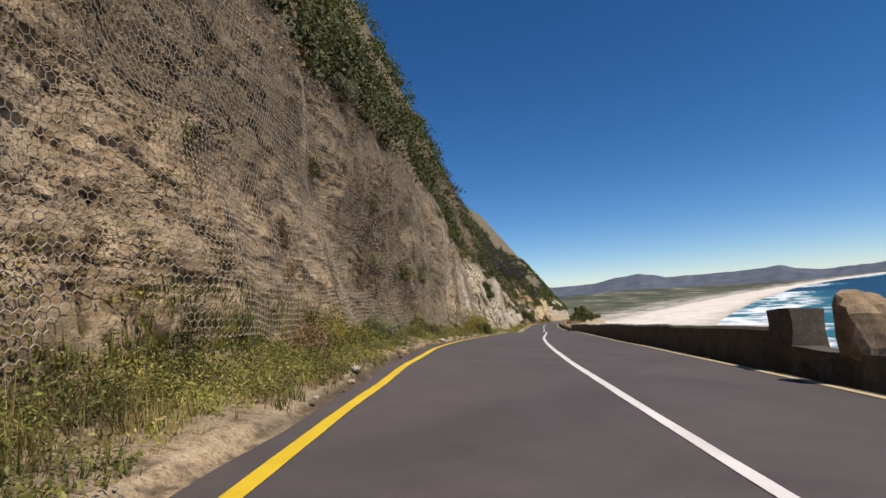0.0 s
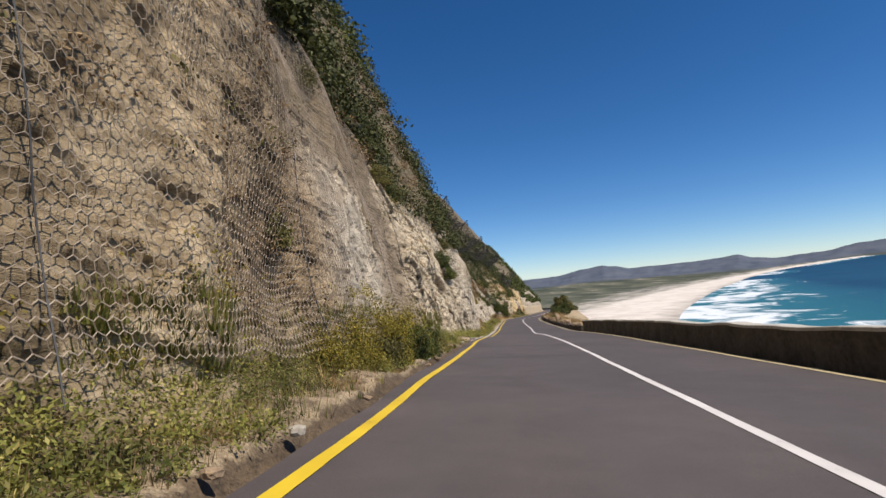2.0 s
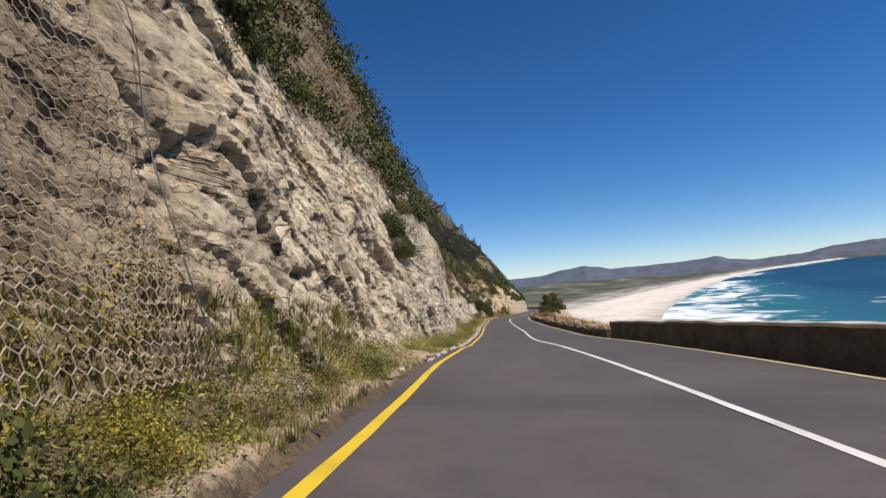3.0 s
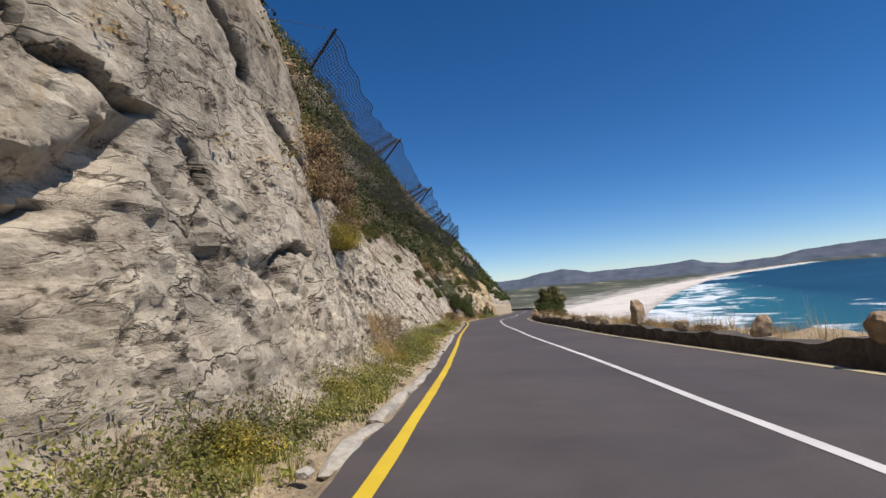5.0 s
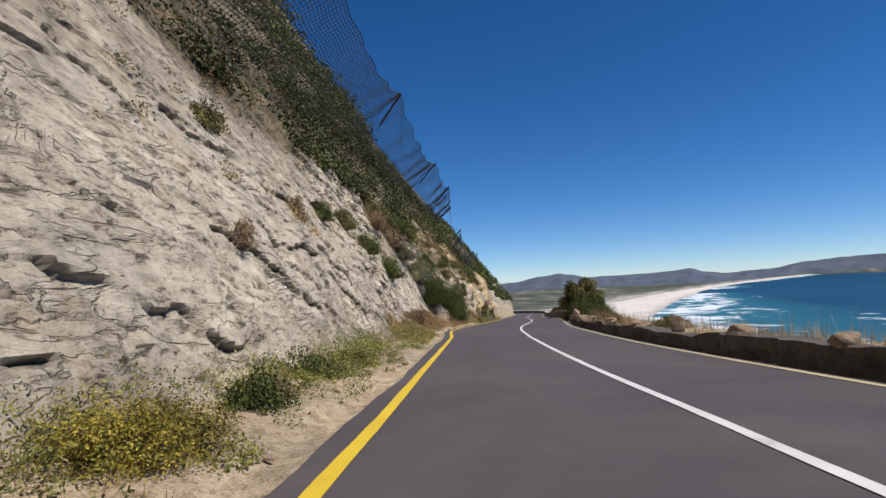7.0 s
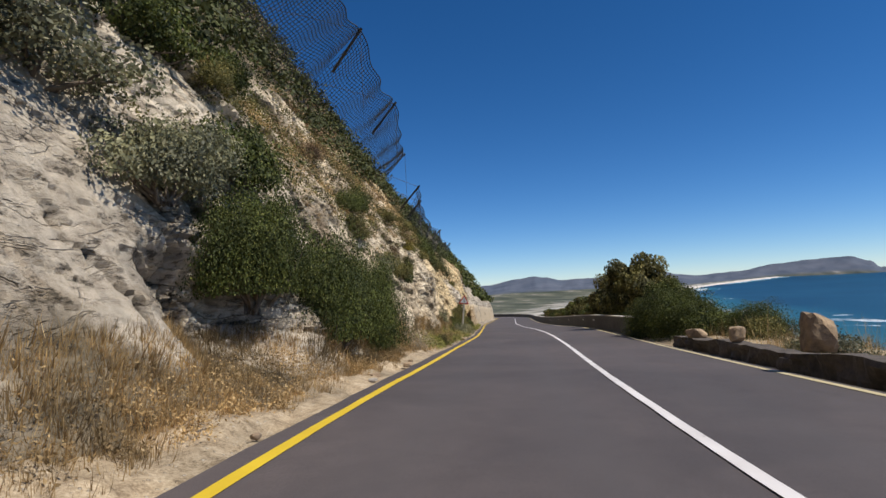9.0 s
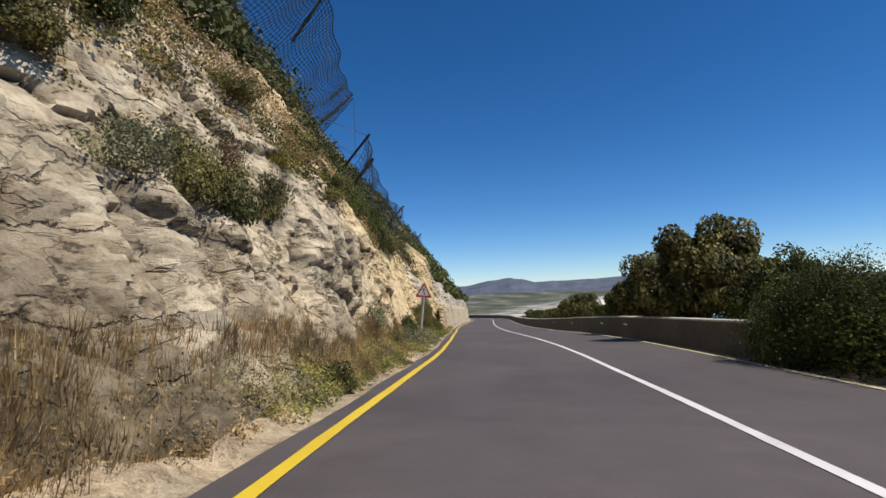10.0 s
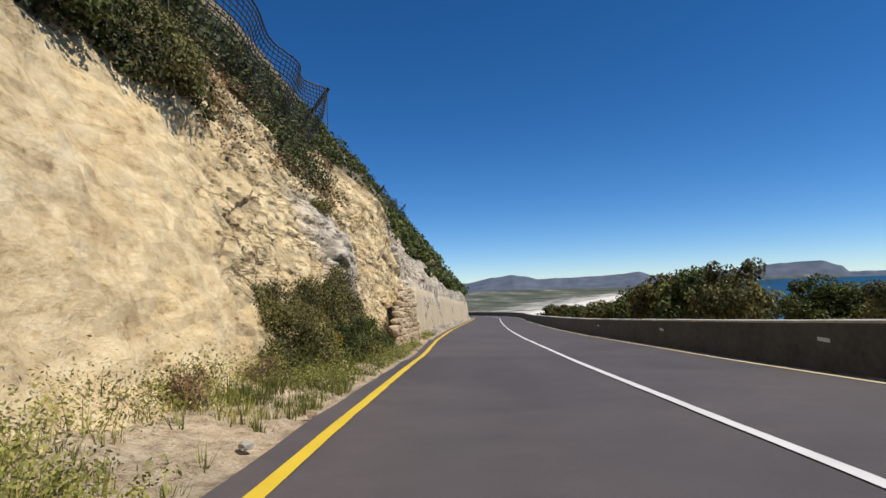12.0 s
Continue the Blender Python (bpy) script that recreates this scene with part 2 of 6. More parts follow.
    clean = ramp(n, l, tex, [(0.40, (0.33, 0.27, 0.205)), (0.45, (0.51, 0.43, 0.335)), (0.56, (0.66, 0.565, 0.445))])
    brown = ramp(n, l, tex, [(0.40, (0.10, 0.064, 0.036)), (0.48, (0.29, 0.20, 0.115)), (0.57, (0.50, 0.37, 0.235))])
    ochre = ramp(n, l, tex, [(0.40, (0.34, 0.22, 0.10)), (0.465, (0.60, 0.43, 0.22)), (0.57, (0.74, 0.58, 0.345))])
    earth = ramp(n, l, tex, [(0.40, (0.05, 0.040, 0.022)), (0.50, (0.13, 0.10, 0.058)), (0.58, (0.25, 0.19, 0.115))])
    col = mix(n, l, attr("brown"), pale, brown)
    col = mix(n, l, attr("ochre"), col, ochre)
    col = mix(n, l, attr("bare"), col, mix(n, l, 0.8, col, clean))
    col = mix(n, l, ramp(n, l, soft, [(0, grey(0.45)), (1, grey(0.1))]), col, ramp(n, l, streak, [(0.40, grey(0.6)), (0.50, grey(1))]), "MULTIPLY")
    rust = ramp(n, l, noise_at(n, l, 0.55, 4.0, 0.6, pos, 1.2), [(0.58, grey(0)), (0.70, grey(0.6))])
    col = mix(n, l, rust, col, mix(n, l, 0.7, col, (0.44, 0.29, 0.14)))
    # small shadows beneath the rock flakes, painted as dark flecks
    shade_flecks = ramp(n, l, flakes, [(0.385, grey(0.22)), (0.425, grey(0.85)), (0.46, grey(1))])
    col = mix(n, l, ramp(n, l, soft, [(0, grey(0.9)), (1, grey(0.12))]), col, shade_flecks, "MULTIPLY")
    col = mix(n, l, ramp(n, l, calm, [(0, grey(0.55)), (1, grey(0.18))]), col, ramp(n, l, shard, [(0.1, grey(0.55)), (0.5, grey(1.05)), (0.95, grey(1.35))]), "MULTIPLY")
    # rock stains, plus the shade near 131 m that is put into the colour
    col = mix(n, l, attr("stain_and_shade"), col, mix(n, l, 0.9, col, (0.50, 0.46, 0.42), "MULTIPLY"))
    col = mix(n, l, attr("earth"), col, earth)
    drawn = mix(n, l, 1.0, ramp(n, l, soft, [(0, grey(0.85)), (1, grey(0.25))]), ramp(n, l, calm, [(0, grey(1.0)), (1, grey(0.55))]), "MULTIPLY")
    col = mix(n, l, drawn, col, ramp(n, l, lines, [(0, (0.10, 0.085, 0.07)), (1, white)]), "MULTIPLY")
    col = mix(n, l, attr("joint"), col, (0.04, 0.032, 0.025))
    l.new(col, b.inputs["Base Color"])
    b.inputs["Roughness"].default_value = 0.9
    b.inputs["Specular IOR Level"].default_value = 0.25
    height = mix(n, l, 0.40, flakes, mid)
    height = mix(n, l, ramp(n, l, calm, [(0, grey(0.34)), (1, grey(0.10))]), height, shard)
    height = mix(n, l, 0.22, height, grain)
    height = mix(n, l, ramp(n, l, soft, [(0, grey(0.55)), (1, grey(0.1))]), height, lines, "MULTIPLY")
    height = mix(n, l, ramp(n, l, soft, [(0, grey(0.0)), (1, grey(0.86))]), height, mix(n, l, 0.75, grain, (0.5, 0.5, 0.5)))
    bumped(n, l, b, height, 1.0, 0.16)
    return m


M_ASPHALT = asphalt_material()
M_YELLOW = paint_material("yellow_paint", (0.70, 0.49, 0.03), (0.75, 0.7, 0.6))
M_EDGE = paint_material("faded_yellow_paint", (0.58, 0.49, 0.29), (0.7, 0.65, 0.6))
M_WHITE = paint_material("white_paint", (0.72, 0.68, 0.66), (0.7, 0.68, 0.66))
M_ROCK = rock_material()
M_DIRT = plain("verge_earth", (0.22, 0.155, 0.09), (0.50, 0.395, 0.26), 7.0, 0.95, 0.8, 0.04)
M_GUTTER = plain("old_concrete", (0.24, 0.21, 0.175), (0.50, 0.45, 0.385), 12.0, 0.9, 0.5, 0.015)
M_STONE = plain("rough_stone", (0.13, 0.095, 0.07), (0.50, 0.35, 0.21), 7.0, 0.9, 0.7, 0.04, 0.0, 0.4)
# dark wall stone, deepened further by shade put into its colour
M_SHADED_WALL = plain("shaded_wall_stone", (0.045, 0.036, 0.03), (0.13, 0.105, 0.085), 10.0, 0.92, 0.6, 0.02)
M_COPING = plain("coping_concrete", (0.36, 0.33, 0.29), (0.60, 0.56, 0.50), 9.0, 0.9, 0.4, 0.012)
# grey concrete whose colour already holds the shadow on its road face
M_SHADED_CONCRETE = plain("shaded_grey_concrete", (0.06, 0.056, 0.054), (0.125, 0.12, 0.115), 8.0, 0.85, 0.3, 0.01)
M_TAN = plain("tan_render", (0.38, 0.29, 0.18), (0.55, 0.44, 0.30), 5.0, 0.9, 0.4, 0.02)
M_WIRE = plain("galvanised_wire", (0.23, 0.172, 0.125), (0.42, 0.34, 0.26), 20.0, 0.6, 0.1, 0.002)
M_NET = plain("dark_cable_net", (0.05, 0.05, 0.055), (0.11, 0.105, 0.10), 10.0, 0.6, 0.1, 0.002, 0.3)
M_POST = plain("dark_steel_post", (0.05, 0.045, 0.04), (0.11, 0.095, 0.08), 10.0, 0.6, 0.2, 0.003, 0.4)
M_BARK = plain("bark", (0.07, 0.05, 0.035), (0.19, 0.15, 0.11), 12.0, 0.9, 0.8, 0.02)
M_LEAF = leafy("dark_green_leaves", (0.028, 0.040, 0.011), (0.105, 0.128, 0.032), (0.19, 0.20, 0.06))
M_OLIVE = leafy("olive_leaves", (0.058, 0.060, 0.020), (0.185, 0.17, 0.058), (0.29, 0.25, 0.10))
M_YELLOWBUSH = leafy("yellow_green_leaves", (0.085, 0.08, 0.016), (0.32, 0.265, 0.05), (0.50, 0.39, 0.07))
M_SILVER = leafy("silver_grey_leaves", (0.10, 0.11, 0.065), (0.26, 0.26, 0.16), (0.37, 0.36, 0.25))
M_DRY = leafy("dry_grass_blades", (0.25, 0.17, 0.08), (0.51, 0.375, 0.20), (0.66, 0.52, 0.31), 0.42)
M_GRASS = leafy("green_grass_blades", (0.12, 0.14, 0.035), (0.33, 0.335, 0.10), (0.55, 0.48, 0.21), 0.42)
M_SCRUB = leafy("slope_scrub_leaves", (0.028, 0.038, 0.012), (0.088, 0.098, 0.034), None, 0.15)
M_DEAD = leafy("dead_brown_twigs", (0.06, 0.041, 0.028), (0.20, 0.138, 0.092), None, 0.1)
M_BROWNBUSH = leafy("dry_brown_leaves", (0.10, 0.068, 0.04), (0.29, 0.20, 0.115), (0.44, 0.33, 0.20))


# ---- mesh builders ----
def mesh_of(name, verts, faces, mats=(), smooth=False, attrs=None):
    me = bpy.data.meshes.new(name)
    verts, faces = np.asarray(verts, np.float32), np.asarray(faces, np.int32)
    me.vertices.add(len(verts))
    me.vertices.foreach_set("co", verts.ravel())
    k = faces.shape[1]
    me.loops.add(faces.size)
    me.loops.foreach_set("vertex_index", faces.ravel())
    me.polygons.add(len(faces))
    me.polygons.foreach_set("loop_start", np.arange(0, faces.size, k, dtype=np.int32))
    me.polygons.foreach_set("use_smooth", np.full(len(faces), smooth))
    for m in mats if isinstance(mats, (list, tuple)) else (mats,):
        me.materials.append(m)
    for key, value in (attrs or {}).items():
        a = me.attributes.new(key, "FLOAT", "POINT")
        a.data.foreach_set("value", np.asarray(value, np.float32))
    me.update(calc_edges=True)
    me.validate()
    return me


def grid_faces(rows, cols):
    a = np.arange(rows * cols).reshape(rows, cols)
    return np.stack([a[:-1, :-1], a[:-1, 1:], a[1:, 1:], a[1:, :-1]], -1).reshape(-1, 4)


def part(name, me, parent=None, label=""):
    ob = new(name, me)
    if parent:
        ob.parent = parent
    if label:
        ob["label"] = label
    return ob


def tubes(segments, radius, sides=3, taper=None):
    """Thin prisms along segments (n, 2, 3)."""
    seg = np.asarray(segments, float)
    a, b = seg[:, 0], seg[:, 1]
    t = b - a
    t /= np.linalg.norm(t, axis=1)[:, None] + 1e-9
    ref = np.where(np.abs(t[:, 2:3]) > 0.9, np.array([[1.0, 0, 0]]), np.array([[0, 0, 1.0]]))
    u = np.cross(t, ref)
    u /= np.linalg.norm(u, axis=1)[:, None] + 1e-9
    v = np.cross(t, u)
    ang = np.arange(sides) * 2 * np.pi / sides
    r0 = np.broadcast_to(np.asarray(radius, float), len(seg))[:, None, None]
    r1 = r0 if taper is None else np.broadcast_to(np.asarray(taper, float), len(seg))[:, None, None]
    ring = np.cos(ang)[None, :, None] * u[:, None] + np.sin(ang)[None, :, None] * v[:, None]
    verts = np.concatenate([a[:, None] + ring * r0, b[:, None] + ring * r1], 1)
    k = np.arange(sides)
    face = np.stack([k, (k + 1) % sides, (k + 1) % sides + sides, k + sides], 1)
    faces = (np.arange(len(seg)) * 2 * sides)[:, None, None] + face[None]
    return verts.reshape(-1, 3), faces.reshape(-1, 4)


def join(*pieces):
    verts, faces, n = [], [], 0
    for v, f in pieces:
        verts.append(v)
        faces.append(np.asarray(f) + n)
        n += len(v)
    return np.vstack(verts), np.vstack(faces)


def leaves(points, size, gen, flat=0.0, long=1.7, facing=None):
    """Small leaf-shaped quads at points, turned at random, or roughly facing the given way."""
    n = len(points)
    a = gen.normal(size=(n, 3))
    a[:, 2] += flat
    if facing is not None:
        f = facing / (np.linalg.norm(facing, axis=1)[:, None] + 1e-6) + gen.normal(0, 0.62, (n, 3))
        f /= np.linalg.norm(f, axis=1)[:, None]
        a -= f * (a * f).sum(1)[:, None]
    a /= np.linalg.norm(a, axis=1)[:, None]
    b = np.cross(a, gen.normal(size=(n, 3)) if facing is None else f)
    b /= np.linalg.norm(b, axis=1)[:, None] + 1e-9
    size = np.broadcast_to(np.asarray(size, float), n) * gen.uniform(0.7, 1.3, n)
    a, b = a * (size * long)[:, None], b * (size * 0.5)[:, None]
    verts = np.stack([points - a * 0.5, points + b, points + a * 0.5, points - b], 1).reshape(-1, 3)
    return verts, np.arange(4 * n).reshape(n, 4)

# ---- road, markings and verge ----
def strip(name, s0, s1, step, offsets, mat, attrs=None, smooth=True):
    """A strip along the road: offsets(s) gives rows of sideways places and heights."""
    s = np.arange(s0, s1 + 1e-6, step)
    d, h = offsets(s)
    verts = at_road(s[:, None], d, h).reshape(-1, 3)
    return mesh_of(name, verts, grid_faces(*d.shape), mat, smooth, attrs(s, d) if attrs else None)


def columns(*cols):
    return np.stack(cols, 1)


def left_edge(s):
    return -smooth_table(s, LEFT_LINE)


def right_edge(s):
    return smooth_table(s, RIGHT_LINE)


def ragged(s, size, scale, seed):
    return size * fbm(np.stack([s * scale, s * 0 + seed, s * 0], 1), 4)


def road_rows(s):
    w = np.linspace(0, 1, 15)[None]
    a, b = left_edge(s) - 0.30 + ragged(s, 0.05, 0.7, 3.0), right_edge(s) + 0.16
    d = a[:, None] * (1 - w) + b[:, None] * w
    return d, 0.004 * fbm(np.stack([s[:, None] * 0.3 + d * 0, d * 0.6, d * 0], -1).reshape(-1, 3), 2).reshape(d.shape) * (np.abs(w - 0.5) < 0.45)


def wheel_tracks(s, d):
    track = sum(np.exp(-((d - c) / 0.32) ** 2) for c in (-2.4, -0.95, 0.8, 2.1))
    return {"wheel": (0.45 * track).ravel()}


road = tagged(part("road", strip("road", S_MIN, S_MAX, 0.5, road_rows, M_ASPHALT, wheel_tracks)),
              "worn grey asphalt of a two-lane coastal road", "road", kind="structure")


def marking(name, mat, middle, width, label):
    def rows(s):
        m = middle(s) + ragged(s, 0.012, 0.5, 9.0)
        w = width * (1 + ragged(s, 0.06, 2.5, 5.0))
        return columns(m - w / 2, m + w / 2), np.full((len(s), 2), 0.008)
    return tagged(part(name, strip(name, S_MIN, S_MAX, 0.25, rows, mat)), label, "road marking", kind="structure")


marking("trim_yellow_line", M_YELLOW, left_edge, 0.125, "solid yellow painted edge line on the asphalt")
marking("trim_white_line", M_WHITE, np.zeros_like, 0.11, "solid white painted centre line on the asphalt")
marking("trim_edge_line", M_EDGE, right_edge, 0.11, "faded yellow edge line beside the parapet")

# cliff profile: metres along the road, then distance from the centre line at heights 0.4, 3, 6 and 10 m
PROFILE = [(-50, 5.8, 6.2, 6.7, 8.1), (-8, 5.5, 6.0, 6.3, 7.7), (4, 5.21, 5.71, 5.91, 7.31), (12, 5.07, 5.67, 5.72, 6.72),
           (24, 4.86, 5.16, 5.36, 6.26), (31, 4.84, 4.94, 5.49, 6.89), (40, 4.89, 5.39, 6.29, 7.79), (52, 4.97, 5.67, 6.77, 8.07),
           (62, 4.65, 5.15, 5.85, 6.65), (73, 4.63, 4.93, 5.33, 6.63), (80, 4.96, 5.46, 6.76, 8.96), (93, 5.06, 6.16, 7.76, 10.16),
           (107, 4.74, 5.79, 7.59, 10.19), (130, 4.86, 6.46, 7.96, 9.86), (137, 4.68, 5.78, 7.48, 10.28), (143, 4.96, 5.66, 7.36, 10.06),
           (153, 5.41, 6.21, 7.41, 9.91), (160, 5.37, 6.46, 7.87, 10.06), (168, 5.01, 5.81, 7.41, 10.8), (176, 4.91, 5.31, 6.01, 10.4)]
PROFILE_FAR = [(182, 4.7, 4.9, 7.4, 11.0), (215, 4.7, 4.9, 7.2, 10.6), (245, 4.7, 5.0, 7.0, 10.2), (300, 4.7, 5.2, 7.2, 10.0)]
UPPER = [(-50, 0.70), (15, 0.72), (40, 0.45), (72, 0.42), (84, 0.62), (150, 0.62), (165, 0.80), (300, 0.75)]  # lean of the slope over 10 m
PROFILE_H = np.array([0.4, 3.0, 6.0, 10.0])


def cliff_out(s, h):
    """Distance of the undisturbed cliff from the centre line at height h."""
    table = PROFILE + PROFILE_FAR
    k = np.stack([smooth_table(s, table, c) for c in (1, 2, 3, 4)], -1)
    out = np.zeros_like(h)
    for a in range(3):
        u = np.clip((h - PROFILE_H[a]) / (PROFILE_H[a + 1] - PROFILE_H[a]), 0, 1)
        out = out + (k[..., a + 1] - k[..., a]) * u
    return k[..., 0] + out + np.clip(h - 10, 0, None) * smooth_table(s, UPPER) - np.clip(0.4 - h, 0, None) * 1.2


def verge_ditch(s):
    """How deep and damp the earth gutter beside the asphalt is."""
    return smooth_table(s, [(-40, 0.3), (4, 0.4), (9, 1.0), (42, 1.0), (58, 0.55), (70, 0.3), (80, 0.1), (300, 0.0)])


def verge_rows(s):
    a, foot = -left_edge(s) + 0.24, smooth_table(s, PROFILE + PROFILE_FAR, 1)
    u = np.linspace(0, 1, 26)[None]
    d = a[:, None] * (1 - u) + (foot + 0.55)[:, None] * u
    p = np.stack([s[:, None] * 1.1 + d * 0, d * 1.6, d * 0], -1).reshape(-1, 3)
    off = d - a[:, None] - 0.26 - ragged(s, 0.05, 0.6, 31.0)[:, None]
    h = -0.03 - (0.03 + 0.13 * verge_ditch(s))[:, None] * np.exp(-(off / 0.15) ** 4) + 0.38 * u ** 1.6 + 0.06 * fbm(p, 4).reshape(d.shape) * np.clip(u * 6, 0, 1)
    h += 0.022 * fbm(p * 5, 2).reshape(d.shape) * np.clip(u * 8, 0, 1)
    return -d, h


def verge_damp(s, d):
    off = -d + left_edge(s)[:, None] - 0.48 - ragged(s, 0.05, 0.6, 31.0)[:, None]
    wet = verge_ditch(s)[:, None] * np.exp(-(off / 0.17) ** 4)
    brown_ = smooth_table(s, [(-40, 0.5), (40, 0.55), (60, 0.35), (110, 0.3), (118, 0.15), (300, 0.1)])[:, None] * np.clip(off * 3, 0, 1)
    return {"damp": np.clip(wet + 0.8 * brown_, 0, 1).ravel()}


def verge_material():
    """Sandy verge: pale grit and gravel, brown humus under the weeds, dark damp earth in the gutter."""
    m, n, l, b = material("verge_ground")
    pos = n.new("ShaderNodeNewGeometry").outputs["Position"]
    fine, mid, big_ = noise_at(n, l, 38.0, 6.0, 0.75, pos), noise_at(n, l, 5.0, 7.0, 0.66, pos), noise_at(n, l, 0.8, 5.0, 0.6, pos)
    sand_ = ramp(n, l, mix(n, l, 0.5, fine, mid), [(0.40, (0.20, 0.145, 0.09)), (0.50, (0.39, 0.305, 0.20)), (0.60, (0.56, 0.46, 0.33))])
    sand_ = mix(n, l, 0.6, sand_, ramp(n, l, big_, [(0.36, (0.55, 0.53, 0.50)), (0.62, (1.15, 1.08, 1.0))]), "MULTIPLY")
    v = n.new("ShaderNodeTexVoronoi")
    v.inputs["Scale"].default_value = 17.0
    l.new(pos, v.inputs["Vector"])
    grit = ramp(n, l, v.outputs["Distance"], [(0.16, grey(1)), (0.26, grey(0))])
    sand_ = mix(n, l, mix(n, l, 1.0, grit, ramp(n, l, mid, [(0.5, grey(0)), (0.56, grey(0.8))]), "MULTIPLY"), sand_, mix(n, l, v.outputs["Color"], (0.30, 0.26, 0.21), (0.60, 0.54, 0.45)))
    humus = ramp(n, l, mix(n, l, 0.5, fine, mid), [(0.42, (0.035, 0.024, 0.015)), (0.58, (0.135, 0.092, 0.055))])
    a = n.new("ShaderNodeAttribute")
    a.attribute_name = "damp"
    edge = n.new("ShaderNodeMath")
    edge.operation = "MULTIPLY_ADD"
    edge.inputs[1].default_value, edge.inputs[2].default_value = 1.6, -0.8
    l.new(mid, edge.inputs[0])
    total = n.new("ShaderNodeMath")
    total.operation = "ADD"
    l.new(a.outputs["Fac"], total.inputs[0])
    l.new(edge.outputs[0], total.inputs[1])
    col = mix(n, l, ramp(n, l, total.outputs[0], [(0.30, grey(0)), (0.60, grey(1))]), sand_, humus)
    l.new(col, b.inputs["Base Color"])
    b.inputs["Roughness"].default_value = 0.95
    bumped(n, l, b, mix(n, l, 0.5, mix(n, l, 0.5, fine, mid), grit), 0.9, 0.03)
    return m


tagged(part("ground_verge", strip("verge", S_MIN, S_MAX, 0.2, verge_rows, verge_material(), verge_damp)),
       "sandy stony road verge below the cliff, with a damp earth gutter", "ground", kind="structure")


# ---- cliff ----
# long open cracks: metres along the road and height at either end
CRACKS = [(83.4, 1.9, 98.3, 4.3), (95.0, 1.75, 98.6, 0.6), (99.6, 4.9, 104.4, 3.6), (100.0, 3.0, 107.0, 2.1), (88.6, 3.3, 93.6, 2.3), (99.0, 2.3, 102.6, 1.3), (87.6, 1.35, 95.0, 0.55),
          (90.5, 4.6, 96.6, 3.6), (103.8, 2.0, 108.4, 0.9), (121.4, 2.5, 123.0, 0.5), (117.0, 4.2, 121.0, 2.8), (66.3, 1.75, 71.8, 2.35), (67.0, 3.1, 70.0, 2.75), (69.3, 4.4, 72.8, 3.7),
          (131.5, 3.3, 136.4, 2.9), (139.0, 3.9, 144.6, 2.9), (145.0, 4.3, 147.4, 2.3), (5.2, 2.6, 4.7, 0.9), (43.6, 4.0, 47.0, 1.6), (46.5, 5.4, 52.0, 3.6), (52.5, 4.4, 58.0, 2.6)]
# hollows: along, height, half width, half height, depth, lean
HOLLOWS = [(7.3, 2.75, 0.40, 0.55, 0.55, 0.2), (18.8, 2.35, 0.50, 0.65, 0.9, 0.1), (21.6, 4.6, 0.5, 0.5, 0.6, 0.0), (67.2, 2.0, 0.45, 0.24, 0.35, 0.5), (67.9, 2.5, 0.30, 0.22, 0.35, 0.6),
           (66.6, 1.45, 0.6, 0.13, 0.3, 0.2), (84.9, 1.55, 0.16, 0.16, 0.35, 0.0), (47.6, 4.1, 0.7, 0.35, 0.5, -0.4), (45.0, 3.0, 0.35, 0.7, 0.4, 0.5), (50.8, 5.6, 0.8, 0.35, 0.6, -0.5),
           (56.0, 3.2, 0.8, 0.3, 0.6, -0.4), (59.5, 3.9, 1.1, 0.6, 0.7, -0.3), (62.5, 2.2, 0.6, 0.3, 0.5, -0.4), (124.2, 1.15, 1.2, 0.75, 1.0, -0.1), (133.7, 1.5, 0.10, 0.75, 0.4, 0.0),
           (134.75, 1.7, 0.16, 0.62, 0.5, 0.1), (135.6, 1.5, 0.10, 0.6, 0.35, 0.0), (137.5, 1.62, 0.42, 0.48, 0.9, 0.55), (138.9, 1.40, 0.22, 0.13, 0.6, 0.0), (141.3, 1.75, 0.30, 0.17, 0.7, -0.3),
           (141.4, 1.15, 0.55, 0.14, 0.6, 0.2), (142.5, 2.5, 0.15, 0.28, 0.5, 0.0), (147.6, 1.72, 1.7, 0.09, 0.35, 0.02), (152.6, 1.3, 0.5, 0.5, 0.4, 0.0), (149.3, 4.3, 0.6, 0.14, 0.4, 0.3)]
